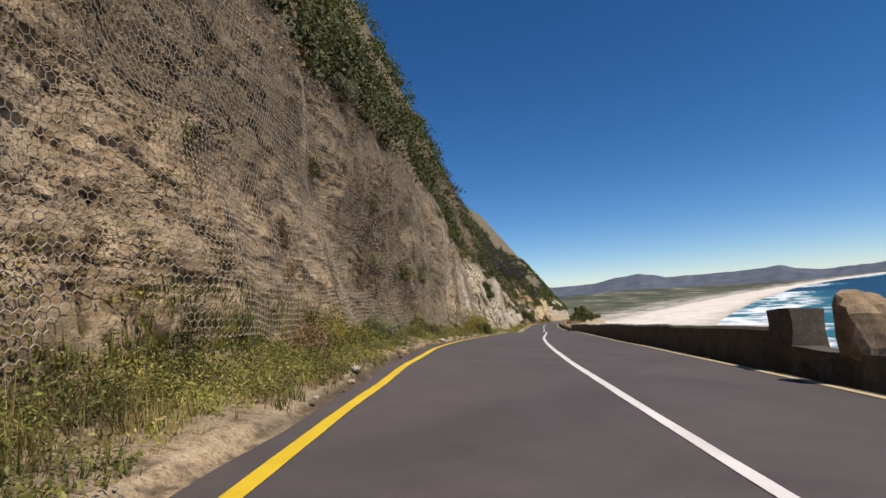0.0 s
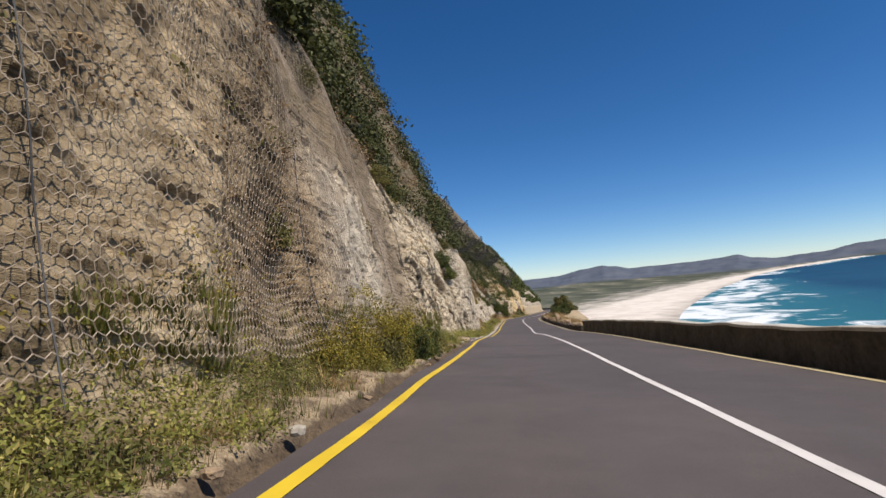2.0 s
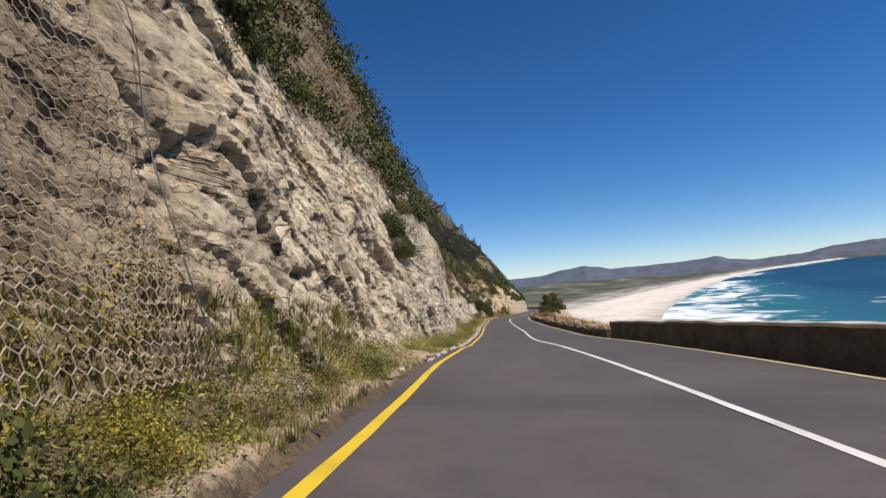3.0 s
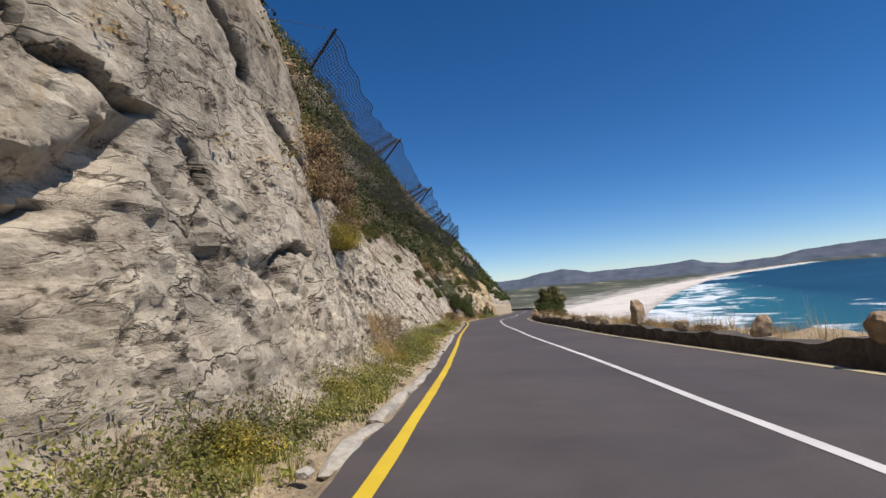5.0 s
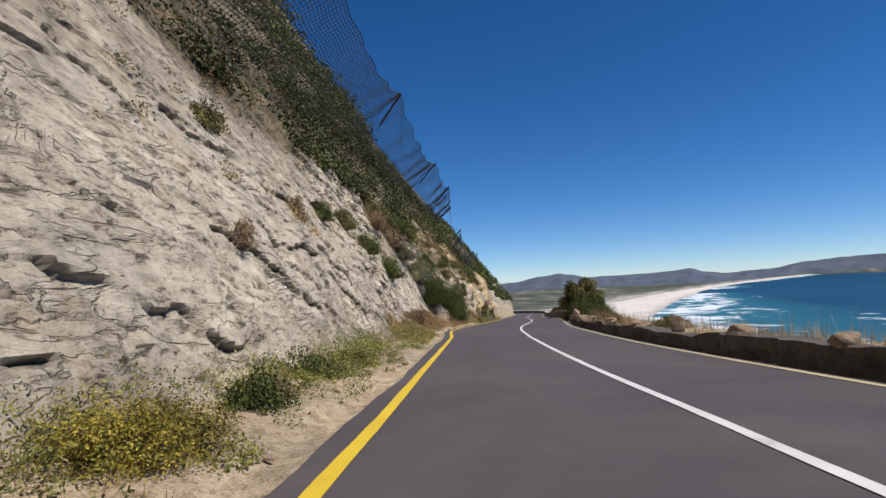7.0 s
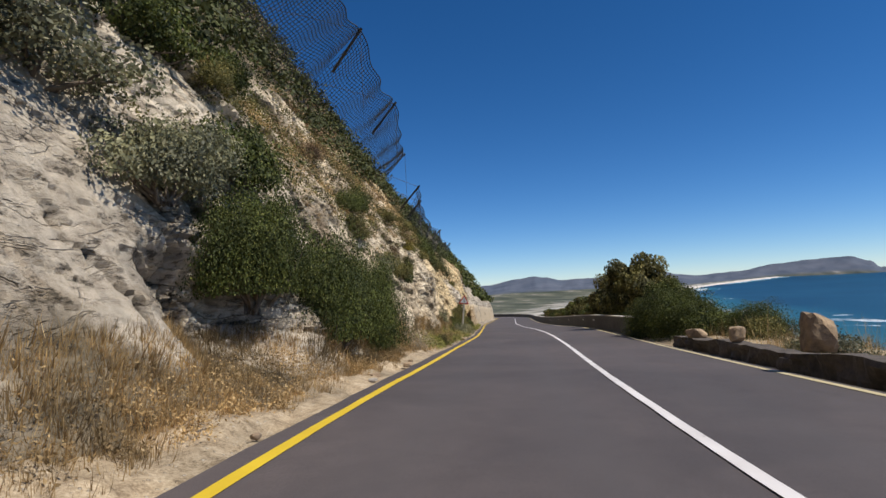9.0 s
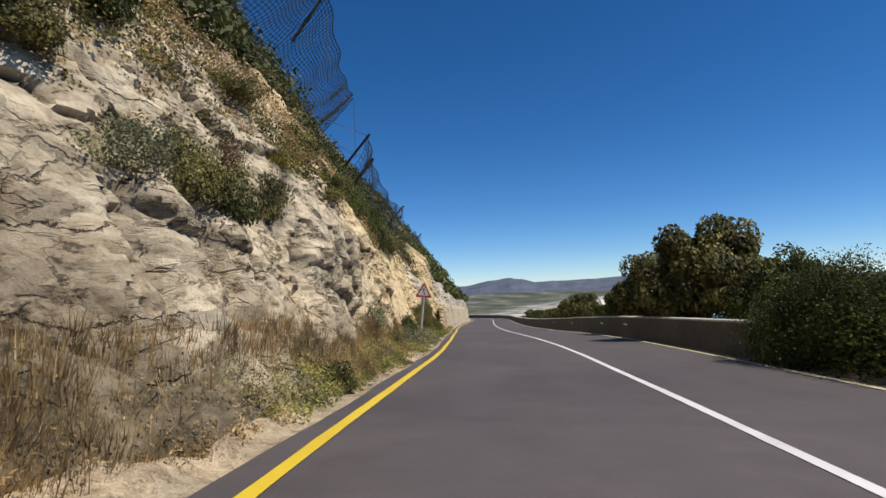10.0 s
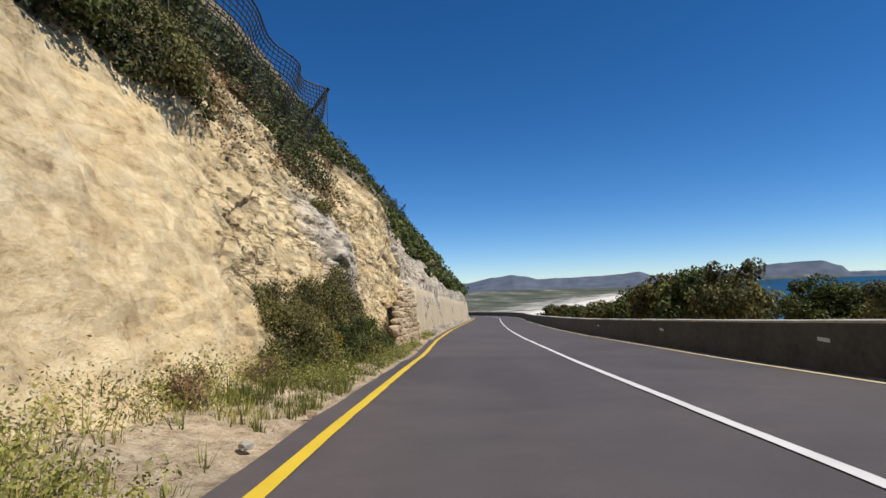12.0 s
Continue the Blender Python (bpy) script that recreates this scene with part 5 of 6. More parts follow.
ON_VERGE = [("silver", 148.8, 3.75, 0.5, 0.6), ("silver", 149.6, 3.85, 0.45, 0.6), ("brown", 152.0, 3.95, 0.4, 0.45), ("brown", 153.4, 3.9, 0.35, 0.5), ("silver", 147.2, 4.15, 0.55, 0.75), ("silver", 148.2, 4.05, 0.5, 0.6), ("silver", 146.3, 4.3, 0.5, 0.6), ("green", 152.2, 4.7, 0.7, 1.3), ("yellow", 11.6, 4.9, 0.65, 1.1), ("olive", 12.8, 4.75, 0.6, 0.8), ("silver", 14.9, 4.9, 0.65, 1.1), ("green", 13.8, 4.7, 0.5, 0.7), ("green", 16.2, 4.7, 0.4, 0.5),
            ("olive", 10.4, 4.85, 0.65, 1.0), ("brown", 9.4, 4.8, 0.65, 0.9), ("olive", 20.2, 4.6, 0.5, 0.8), ("brown", 22.0, 4.6, 0.5, 0.7), ("olive", 6.0, 4.95, 0.5, 0.6),
            ("yellow", 33.6, 4.75, 0.75, 1.25), ("yellow", 32.4, 4.75, 0.6, 0.9), ("olive", 34.6, 4.35, 0.55, 0.8), ("green", 36.8, 4.45, 0.75, 1.1), ("green", 37.8, 4.35, 0.65, 0.95),
            ("yellow", 84.0, 4.2, 0.4, 0.35), ("yellow", 77.5, 4.2, 0.3, 0.3),
            ("olive", 86.5, 4.3, 0.5, 0.4), ("green", 144.4, 4.6, 0.55, 0.8), ("silver", 146.0, 4.5, 0.4, 0.5), ("olive", 164.6, 4.3, 0.6, 0.9), ("green", 166.2, 4.5, 0.7, 1.2),
            ("olive", 14.7, 4.95, 0.7, 0.8), ("green", 13.2, 4.95, 0.4, 0.5), ("yellow", 15.4, 4.8, 0.6, 0.7), ("yellow", 18.6, 4.6, 0.5, 0.5), ("olive", 3.6, 5.0, 0.4, 0.4),
            ("yellow", 36.0, 4.75, 0.95, 1.45), ("yellow", 37.8, 4.7, 0.85, 1.35), ("green", 38.6, 4.45, 0.75, 0.95), ("yellow", 34.9, 4.85, 0.8, 1.0), ("yellow", 40.4, 4.6, 0.5, 0.55),
            ("yellow", 44.5, 4.6, 0.35, 0.4), ("green", 46.8, 4.5, 0.4, 0.4), ("yellow", 68.0, 4.2, 0.5, 0.4), ("yellow", 71.0, 4.2, 0.5, 0.35), ("silver", 91.8, 4.35, 0.62, 0.55),
            ("yellow", 94.6, 4.35, 0.75, 0.6), ("green", 96.4, 4.15, 0.42, 0.6), ("brown", 97.2, 4.3, 0.4, 0.4), ("green", 99.0, 4.3, 0.5, 0.6), ("olive", 101.5, 4.3, 0.6, 0.5),
            ("silver", 141.6, 4.5, 0.5, 0.5), ("olive", 136.4, 4.3, 0.35, 0.5), ("brown", 139.6, 4.3, 0.45, 0.4), ("silver", 149.3, 4.6, 0.5, 0.45), ("silver", 150.6, 4.5, 0.5, 0.4),
            ("silver", 148.0, 4.6, 0.45, 0.4), ("green", 153.8, 4.9, 0.5, 1.5), ("brown", 157.3, 4.7, 0.4, 0.6), ("brown", 159.2, 4.6, 0.4, 0.55), ("green", 153.5, 4.6, 0.45, 0.6),
            ("brown", 163.5, 4.5, 0.4, 0.5), ("green", 167.5, 4.4, 0.6, 0.7), ("olive", 161.8, 4.6, 0.8, 1.0), ("green", 163.4, 4.6, 0.8, 1.1), ("olive", 160.4, 4.9, 0.6, 0.9), ("brown", 116.0, 4.9, 0.8, 1.1), ("brown", 118.5, 5.2, 0.8, 1.2), ("brown", 113.5, 5.0, 0.6, 0.9)]
for k, (key, s, d, wide, high) in enumerate(ON_VERGE):
    deep = 0.75 if wide > 1.2 else 1.0
    d += float(np.interp(s, [136, 144, 165, 180], [0, 0.45, 0.45, 0.3]))
    ob = shrub(key, s, -d - (0.3 if wide > 1.2 else 0), 0.3 if wide > 1.2 else 0.0, wide * deep, high, FOOT, wide * (1.5 if wide > 1.2 else 1.0), 0 if wide > 1.2 else 61 * k)
# the great bush hanging over the hollow: kind, along, out, height of its base, half width across, height, half width along
for key, s, d, h, wide, high, long in (("green_large", 125.3, -5.7, 1.5, 1.1, 2.1, 1.5), ("green_large_b", 127.3, -5.2, 0.7, 1.2, 2.35, 1.7), ("green_large", 129.4, -5.0, 0.35, 1.05, 2.5, 1.5),
                                       ("silver", 123.7, -6.1, 2.9, 1.0, 1.3, 1.3), ("green", 126.2, -6.4, 3.6, 1.0, 1.4, 1.4)):
    shrub(key, s, d, h, wide, high, FACE, long, 0)
# the first three are added to stand for the dark shade below the tree crowns
SEA_SIDE = [("green_large_b", 144.8, 5.3, 1.1, 1.3, 2.6), ("green_large", 149.6, 5.4, 1.1, 1.4, 2.8), ("green_large_b", 154.5, 5.4, 1.0, 1.2, 2.4), ("green_large", 137.6, 4.6, 1.8, 1.9, 4.2), ("green_large_b", 139.4, 4.0, 1.45, 2.2, 2.4), ("green_large", 143.6, 5.2, 1.3, 1.5, 2.0), ("green_large_b", 134.8, 5.6, 1.4, 1.4, 2.2), ("olive", 132.0, 4.7, 0.9, 0.9, 1.0), ("silver", 127.8, 4.3, 0.7, 0.8, 0.9),
            ("brown", 124.2, 4.2, 0.8, 0.9, 1.0), ("silver", 121.0, 4.4, 0.7, 0.7, 0.8), ("brown", 117.5, 4.4, 0.8, 0.9, 0.9), ("olive", 110.0, 4.6, 0.8, 0.7, 1.0),
            ("brown", 99.0, 4.2, 0.6, 0.5, 0.8), ("brown", 93.5, 4.3, 0.6, 0.5, 0.8), ("olive", 86.5, 4.4, 0.6, 0.5, 0.8), ("brown", 80.0, 4.4, 0.6, 0.5, 0.8)]
for k, (key, s, d, wide, high, long) in enumerate(SEA_SIDE):
    shrub(key, s, d, -0.1, wide, high, SEAWARD, long, 0 if long > 1.5 else 50 * k)


def tree(s, d, h, radius, top, seed):
    """A wind-bent coastal tree: tapered trunk, limbs and a crown of leaf clumps."""
    ob = new("tree")
    ob.matrix_world = road_pose(s, d, h, seed * 40)
    gen = np.random.default_rng(seed)
    fo, tips = foliage_mesh("crown", 100 + seed, 24000 if s < 165 else 6000, (0.029 if s < 165 else 0.045) * (0.6 + radius / 4), M_OLIVE if seed % 2 else M_LEAF, 46, 0.6, 0.20)
    v = np.empty(len(fo.vertices) * 3, np.float32)
    fo.vertices.foreach_get("co", v)
    v = v.reshape(-1, 3) * np.array([radius, radius, top * 0.72]) + np.array([0, 0, top * 0.27])
    fo.vertices.foreach_set("co", v.ravel())
    fo.update()
    fork = np.array([0.2, 0.1, top * 0.3])
    segs, r0, r1 = [((0, 0, -0.6), fork)], [0.16], [0.12]
    for t in tips[:14]:
        end = t * np.array([radius, radius, top * 0.72]) * 0.9 + np.array([0, 0, top * 0.27])
        mid = (fork + end) / 2 + gen.normal(0, 0.12, 3)
        segs += [(fork, mid), (mid, end)]
        r0 += [0.09, 0.05]
        r1 += [0.05, 0.015]
    tv, tf = tubes(np.array(segs[:1], float), np.array(r0[:1]), 8, np.array(r1[:1]))
    part("trunk", mesh_of("trunk", tv, tf, M_BARK, True), ob, "grey-brown gnarled trunk")
    lv, lf = tubes(np.array([[np.asarray(a, float), np.asarray(b, float)] for a, b in segs[1:]]), np.array(r0[1:]), 6, np.array(r1[1:]))
    part("limb", mesh_of("limb", lv, lf, M_BARK, True), ob)
    part("crown", fo, ob)
    return tagged(ob, "wind-shaped dark olive coastal tree beyond the grey parapet", "tree", group="trees beyond the parapet")


for k, (s, d, r, top) in enumerate([(147.2, 5.1, 2.5, 4.2), (143.4, 5.4, 1.6, 2.8), (152.0, 5.2, 2.2, 3.7), (157.2, 6.2, 1.8, 3.3), (161.6, 6.0, 1.4, 2.0), (164.6, 6.2, 1.6, 1.9), (168.8, 5.9, 1.5, 2.7), (173.5, 6.4, 1.8, 3.1),
                                    (178.5, 6.9, 2.0, 3.0), (184.0, 7.0, 2.0, 2.6), (190.5, 7.2, 2.4, 2.2), (199.0, 7.0, 2.4, 1.9), (208.0, 7.0, 2.6, 2.0), (218.0, 6.8, 2.6, 2.1)]):
    tree(s, d, -0.2, r, top, k + 1)


# ---- scrub on the upper slope, grass ----
def scrub(name, mat, count, per, s0, s1, h0, h1, leaf, size, seed, label, bias=1.0, far=False):
    gen = np.random.default_rng(seed)
    s = gen.uniform(s0, s1, count * 3)
    h = h0 + (h1 - h0) * gen.uniform(0, 1, count * 3) ** bias
    keep = value_noise(np.stack([s * 0.22, h * 0.3, s * 0 + seed], 1)) + 0.12 * (h - h0) / 4 > gen.uniform(-0.35, 0.5, len(s))
    s, h = s[keep][:count], h[keep][:count]
    _, _, out = cliff_surface(s, h)
    base = at_road(s, -out - 0.1, h)
    rad = size * gen.uniform(0.5, 1.5, len(s))
    off = gen.normal(size=(len(s), per, 3))
    off /= np.linalg.norm(off, axis=2)[:, :, None]
    off *= gen.uniform(0.3, 1, (len(s), per, 1)) ** 0.5
    off[:, :, 2] = np.abs(off[:, :, 2]) * 0.9
    pts = (base[:, None] + off * rad[:, None, None]).reshape(-1, 3)
    v, f = leaves(pts, leaf, gen, 0.4, 1.7, off.reshape(-1, 3) + np.array([0, 0, 0.2]))
    return tagged(part(name, mesh_of(name, v, f, mat)), label, "scrub", kind="stuff")


scrub("olive_scrub", M_SCRUB, 1700, 100, -8, 186, 7.2, 26, 0.10, 0.85, 11, "dense olive fynbos scrub covering the upper slope", 1.9)
scrub("green_scrub", M_SCRUB, 1900, 110, -8, 186, 7.6, 28, 0.10, 1.0, 12, "dark green bushes covering the upper slope", 1.9)
scrub("brown_scrub", M_BROWNBUSH, 1000, 90, -8, 186, 6.2, 20, 0.055, 0.55, 13, "dry brown scrub on the upper slope", 1.6)
scrub("high_scrub", M_LEAF, 900, 70, -8, 186, 18, 46, 0.20, 1.5, 19, "dark bushes along the top of the slope", 1.0)
scrub("slope_scrub", M_SCRUB, 420, 110, 152, 170, 4.7, 9.0, 0.06, 0.6, 29, "dark scrub along the top of the ochre bank", 1.1)
scrub("slope_scrub", M_BROWNBUSH, 160, 100, 152, 170, 4.4, 7.0, 0.045, 0.45, 30, "dry brown scrub along the top of the ochre bank", 1.1)
scrub("slope_scrub", M_OLIVE, 420, 90, 127, 152, 3.6, 7.5, 0.036, 0.42, 27, "olive fynbos on the ledges between the blocks", 0.8)
scrub("tuft_scrub", M_DRY, 520, 80, 127, 152, 3.4, 7.0, 0.034, 0.34, 28, "dry straw grass on the ledges between the blocks", 0.8)
scrub("tuft_scrub", M_DRY, 700, 70, 46, 186, 2.8, 11, 0.035, 0.28, 14, "dry grass tufts on the ledges of the rock")
scrub("ledge_scrub", M_OLIVE, 420, 80, -10, 186, 3.0, 11, 0.034, 0.32, 15, "small olive plants in cracks of the rock")
scrub("face_scrub", M_BROWNBUSH, 260, 80, 0, 33, 0.8, 9, 0.038, 0.34, 17, "dead brown plants caught behind the netting")
scrub("dead_scrub", M_DEAD, 260, 110, 15, 24, 1.0, 9.5, 0.034, 0.46, 23, "dark dead creepers matted behind the netting")
scrub("foot_scrub", M_BROWNBUSH, 110, 150, 77, 93, 0.0, 1.0, 0.016, 0.30, 24, "dry brown plants along the foot of the pale rock")
scrub("foot_scrub", M_DRY, 480, 150, 77, 93, 0.0, 1.1, 0.016, 0.28, 25, "dry straw plants along the foot of the pale rock")
scrub("green_face_scrub", M_OLIVE, 200, 80, 0, 33, 0.8, 8, 0.030, 0.34, 20, "olive plants growing through the netting")
scrub("weed_scrub", M_YELLOWBUSH, 420, 80, -8, 50, 0.1, 1.6, 0.026, 0.26, 18, "yellow-green weeds at the foot of the netted rock")
scrub("far_scrub", M_LEAF, 700, 40, 186, 270, 3.5, 26, 0.28, 1.1, 16, "dark green bushes on the far slope", 1.3)


def grass(name, mat, label, count, zone, blades, height, seed, lean=0.35, width=0.0055):
    """Tufts of thin blades; zone(gen, n) gives places along and across, and a size for each."""
    gen = np.random.default_rng(seed)
    s, d, h, k = zone(gen, count)
    base = at_road(s, d, h)
    n = len(s)
    ang = gen.uniform(0, 2 * np.pi, (n, blades))
    out = gen.uniform(0.0, 0.10, (n, blades))
    root = base[:, None] + np.stack([np.cos(ang) * out, np.sin(ang) * out, 0 * ang], -1)
    tall = height * gen.uniform(0.35, 1.25, (n, blades)) * (k * np.exp(gen.normal(0, 0.35, n)))[:, None]
    bend = gen.uniform(0.1, 1.0, (n, blades)) * lean * tall
    tip = root + np.stack([np.cos(ang) * bend, np.sin(ang) * bend, tall], -1)
    side = np.stack([-np.sin(ang), np.cos(ang), 0 * ang], -1) * width * gen.uniform(0.6, 1.6, (n, blades, 1))
    root[..., 2] -= 0.05
    v = np.stack([root - side, root + side, tip], 2).reshape(-1, 3)
    return tagged(part(name, mesh_of(name, v, np.arange(len(v)).reshape(-1, 3), mat)), label, "grass", kind="stuff")


def verge_zone(s0, s1, near, far, patch, sizes, dense=0.0):
    def zone(gen, n):
        s = gen.uniform(s0, s1, n * 2)
        edge, foot = -left_edge(s) + near, smooth_table(s, PROFILE + PROFILE_FAR, 1) + far
        u = gen.uniform(0, 1, n * 2) ** 0.75
        d = edge + (foot - edge) * u
        keep = (value_noise(np.stack([s * 0.5, d * 0.9, s * 0 + patch], 1)) + 0.8 * u + dense > gen.uniform(-0.1, 0.75, n * 2))
        s, d, u = s[keep][:n], d[keep][:n], u[keep][:n]
        return s, -d, 0.34 * u ** 1.6 - 0.02, sizes[0] + (sizes[1] - sizes[0]) * u
    return zone


grass("dry_grass", M_DRY, "tall dry straw-coloured grass on the verge", 6500, verge_zone(-10, 48, 0.72, 0.5, 2, (0.5, 1.1), 0.3), 13, 0.20, 21, 0.8)
grass("green_grass", M_GRASS, "olive-green weeds and grass on the verge", 7000, verge_zone(-2, 84, 0.62, 0.5, 5, (0.5, 1.0), 0.35), 12, 0.18, 22, 0.9, 0.009)
grass("dry_grass", M_DRY, "sparse dry grass at the foot of the pale rock", 6000, verge_zone(46, 112, 0.7, 0.7, 7, (0.35, 0.9)), 12, 0.18, 23, 0.8)
grass("dry_grass", M_DRY, "tall dry golden grass on the verge below the bushes", 10500, verge_zone(110, 152, 0.72, 0.9, 8, (0.5, 1.05), 0.3), 13, 0.20, 24, 0.8)
grass("green_grass", M_GRASS, "green grass at the foot of the ochre slope", 7500, verge_zone(152, 180, 0.55, 0.8, 9, (0.6, 1.1), 0.35), 14, 0.20, 25, 0.9, 0.009)


def weeds(name, mat, label, count, per, zone, leaf, size, seed):
    """Low leafy weeds in tufts on the verge."""
    gen = np.random.default_rng(seed)
    s, d, h, k = zone(gen, count)
    rad = size * k * gen.uniform(0.5, 1.5, len(s))
    off = gen.normal(size=(len(s), per, 3))
    off *= (gen.uniform(0.2, 1, (len(s), per)) ** 0.5 / np.linalg.norm(off, axis=2))[:, :, None]
    off[:, :, 2] = np.abs(off[:, :, 2]) * 1.2
    pts = (at_road(s, d, h)[:, None] + off * rad[:, None, None]).reshape(-1, 3)
    v, f = leaves(pts, leaf, gen, 0.5, 2.4, off.reshape(-1, 3) + np.array([0, 0, 0.3]))
    return tagged(part(name, mesh_of(name, v, f, mat)), label, "weeds", kind="stuff")


weeds("green_weeds", M_GRASS, "yellow-green leafy weeds on the verge below the netting", 1900, 50, verge_zone(0, 48, 0.66, 0.3, 12, (0.4, 1.2), 0.4), 0.020, 0.34, 41)
weeds("dark_weeds", M_OLIVE, "olive leafy weeds on the verge below the netting", 1000, 60, verge_zone(0, 48, 0.8, 0.3, 13, (0.3, 1.2)), 0.020, 0.34, 42)
weeds("green_weeds", M_GRASS, "low green weeds at the foot of the pale rock", 2600, 60, verge_zone(46, 116, 0.6, 0.35, 14, (0.45, 1.0), 0.4), 0.019, 0.34, 43)
weeds("dry_weeds", M_DRY, "dry golden weeds on the verge below the rock", 1600, 55, verge_zone(108, 154, 0.65, 0.4, 15, (0.35, 1.1), 0.35), 0.018, 0.34, 44)
weeds("green_weeds", M_GRASS, "green weeds at the foot of the ochre slope", 1900, 55, verge_zone(134, 178, 0.45, 0.4, 16, (0.4, 1.2), 0.35), 0.019, 0.34, 45)


def foot_zone(s0, s1, h1, patch):
    def zone(gen, n):
        s, h = gen.uniform(s0, s1, n * 2), h1 * gen.uniform(0, 1, n * 2) ** 1.4
        keep = value_noise(np.stack([s * 0.45, h * 0.8, s * 0 + patch], 1)) > gen.uniform(-0.7, 0.45, n * 2) + 0.25 * h / h1
        s, h = s[keep][:n], h[keep][:n]
        _, _, out = cliff_surface(s, h)
        return s, -out - 0.02, h - 0.05, gen.uniform(0.6, 1.1, len(s))
    return zone


grass("dry_grass", M_DRY, "dry golden grass growing up the foot of the rock", 14000, foot_zone(108, 152, 1.0, 31), 11, 0.17, 31, 1.0)
grass("dry_grass", M_DRY, "dry grass growing up the foot of the pale rock", 3500, foot_zone(46, 108, 0.45, 32), 11, 0.12, 32, 1.0)
grass("green_grass", M_GRASS, "weeds growing up the foot of the netted rock", 6000, foot_zone(-2, 48, 1.3, 33), 11, 0.14, 33, 1.1, 0.009)


def seaward_zone(gen, n):
    s = gen.uniform(60, 136, n)
    d = right_edge(s) + gen.uniform(0.85, 3.6, n)
    keep = value_noise(np.stack([s * 0.4, d, s * 0 + 3], 1)) > gen.uniform(-0.9, 0.3, n)
    s, d = s[keep], d[keep]
    return s, d, np.full(len(s), -0.05), gen.uniform(0.6, 1.2, len(s))


grass("dry_grass", M_DRY, "tall dry grass behind the low parapet", 5200, seaward_zone, 13, 0.38, 26, 0.6)

# ---- rockfall netting draped over the earthy face ----
net_s, net_h = np.arange(-14, 44.01, 0.3), np.arange(0.2, 10.6, 0.3)
NS, NH = np.meshgrid(net_s, net_h, indexing="ij")
_, _, rock_out = cliff_surface(NS, NH)
near_out = -rock_out.reshape(NS.shape)
tight = near_out.copy()
for a in (-2, -1, 0, 1, 2):
    for b in (-2, -1, 0, 1, 2):
        tight = np.maximum(tight, np.roll(np.roll(near_out, a, 0), b, 1) - 0.05 * (abs(a) + abs(b)))
for _ in range(3):
    tight = (tight + np.roll(tight, 1, 0) + np.roll(tight, -1, 0) + np.roll(tight, 1, 1) + np.roll(tight, -1, 1)) / 5
tight = np.maximum(tight, near_out) + 0.05


def net_place(s, h):
    fs, fh = np.clip((s - net_s[0]) / 0.3, 0, len(net_s) - 1.001), np.clip((h - net_h[0]) / 0.3, 0, len(net_h) - 1.001)
    i, j = fs.astype(int), fh.astype(int)
    u, w = fs - i, fh - j
    d = (tight[i, j] * (1 - u) * (1 - w) + tight[i + 1, j] * u * (1 - w) + tight[i, j + 1] * (1 - u) * w + tight[i + 1, j + 1] * u * w)
    return at_road(s, d, h)


def netting(s0, s1, h0, h1, cell, gap=None):
    """Hexagonal wire mesh: zigzag rows joined by twisted uprights, sagging and slightly uneven."""
    cols, rows = int((s1 - s0) / cell), int((h1 - h0) / (cell * 0.95))
    C, R = np.meshgrid(np.arange(cols), np.arange(rows), indexing="ij")
    cs = s0 + (C + 0.5 * (R % 2)) * cell
    ch = h0 + R * cell * 0.95
    low, left, right = np.stack([cs, ch], -1), np.stack([cs - cell / 2, ch + cell * 0.32], -1), np.stack([cs + cell / 2, ch + cell * 0.32], -1)
    up = np.stack([cs + cell / 2, ch + cell * 0.95], -1)
    seg = np.concatenate([np.stack([low, left], 2).reshape(-1, 2, 2), np.stack([low, right], 2).reshape(-1, 2, 2), np.stack([right, up], 2).reshape(-1, 2, 2)])
    wob = np.stack([fbm(np.stack([seg[..., 0].ravel() * 0.8, seg[..., 1].ravel() * 0.8, np.full(seg[..., 0].size, k)], 1), 2) for k in (1.0, 7.0)], 1).reshape(seg.shape)
    seg = seg + 0.10 * wob
    mid = seg.mean(1)
    torn = fbm(np.stack([mid[:, 0] * 0.25, mid[:, 1] * 0.4, mid[:, 0] * 0 + 4], 1), 2) > 0.62
    if gap:
        g = gap
        torn |= ((mid[:, 0] - g[0]) / g[1]) ** 2 + ((mid[:, 1] - g[2]) / g[3]) ** 2 < 1 + 0.35 * value_noise(np.stack([mid[:, 0] * 2, mid[:, 1] * 2, mid[:, 0] * 0], 1))
    seg = seg[~torn]
    ends = net_place(seg[..., 0].ravel(), seg[..., 1].ravel()).reshape(-1, 2, 3)
    return tubes(ends, 0.0046, 3)


net_ob = tagged(new("rockfall_netting"), "galvanised hexagonal wire netting draped over the earthy rock face", "wire netting")
nv, nf = netting(-4.0, 41.6, 0.55, 9.2, 0.115, (36.1, 1.75, 2.7, 1.7))
part("wire_mesh", mesh_of("wire_mesh", nv, nf, M_WIRE), net_ob)
for k, s in enumerate((-3.0, 2.6, 7.4, 12.5, 17.6, 22.0, 27.3, 32.6, 38.4, 41.9)):
    hs = np.arange(0.4, 10.2, 0.35)
    line = net_place(s + 0.10 * np.sin(hs * 1.3 + k), hs)
    cv, cf = tubes(np.stack([line[:-1], line[1:]], 1), 0.008, 4)
    part("seam_cable", mesh_of("seam_cable", cv, cf, M_NET), net_ob)


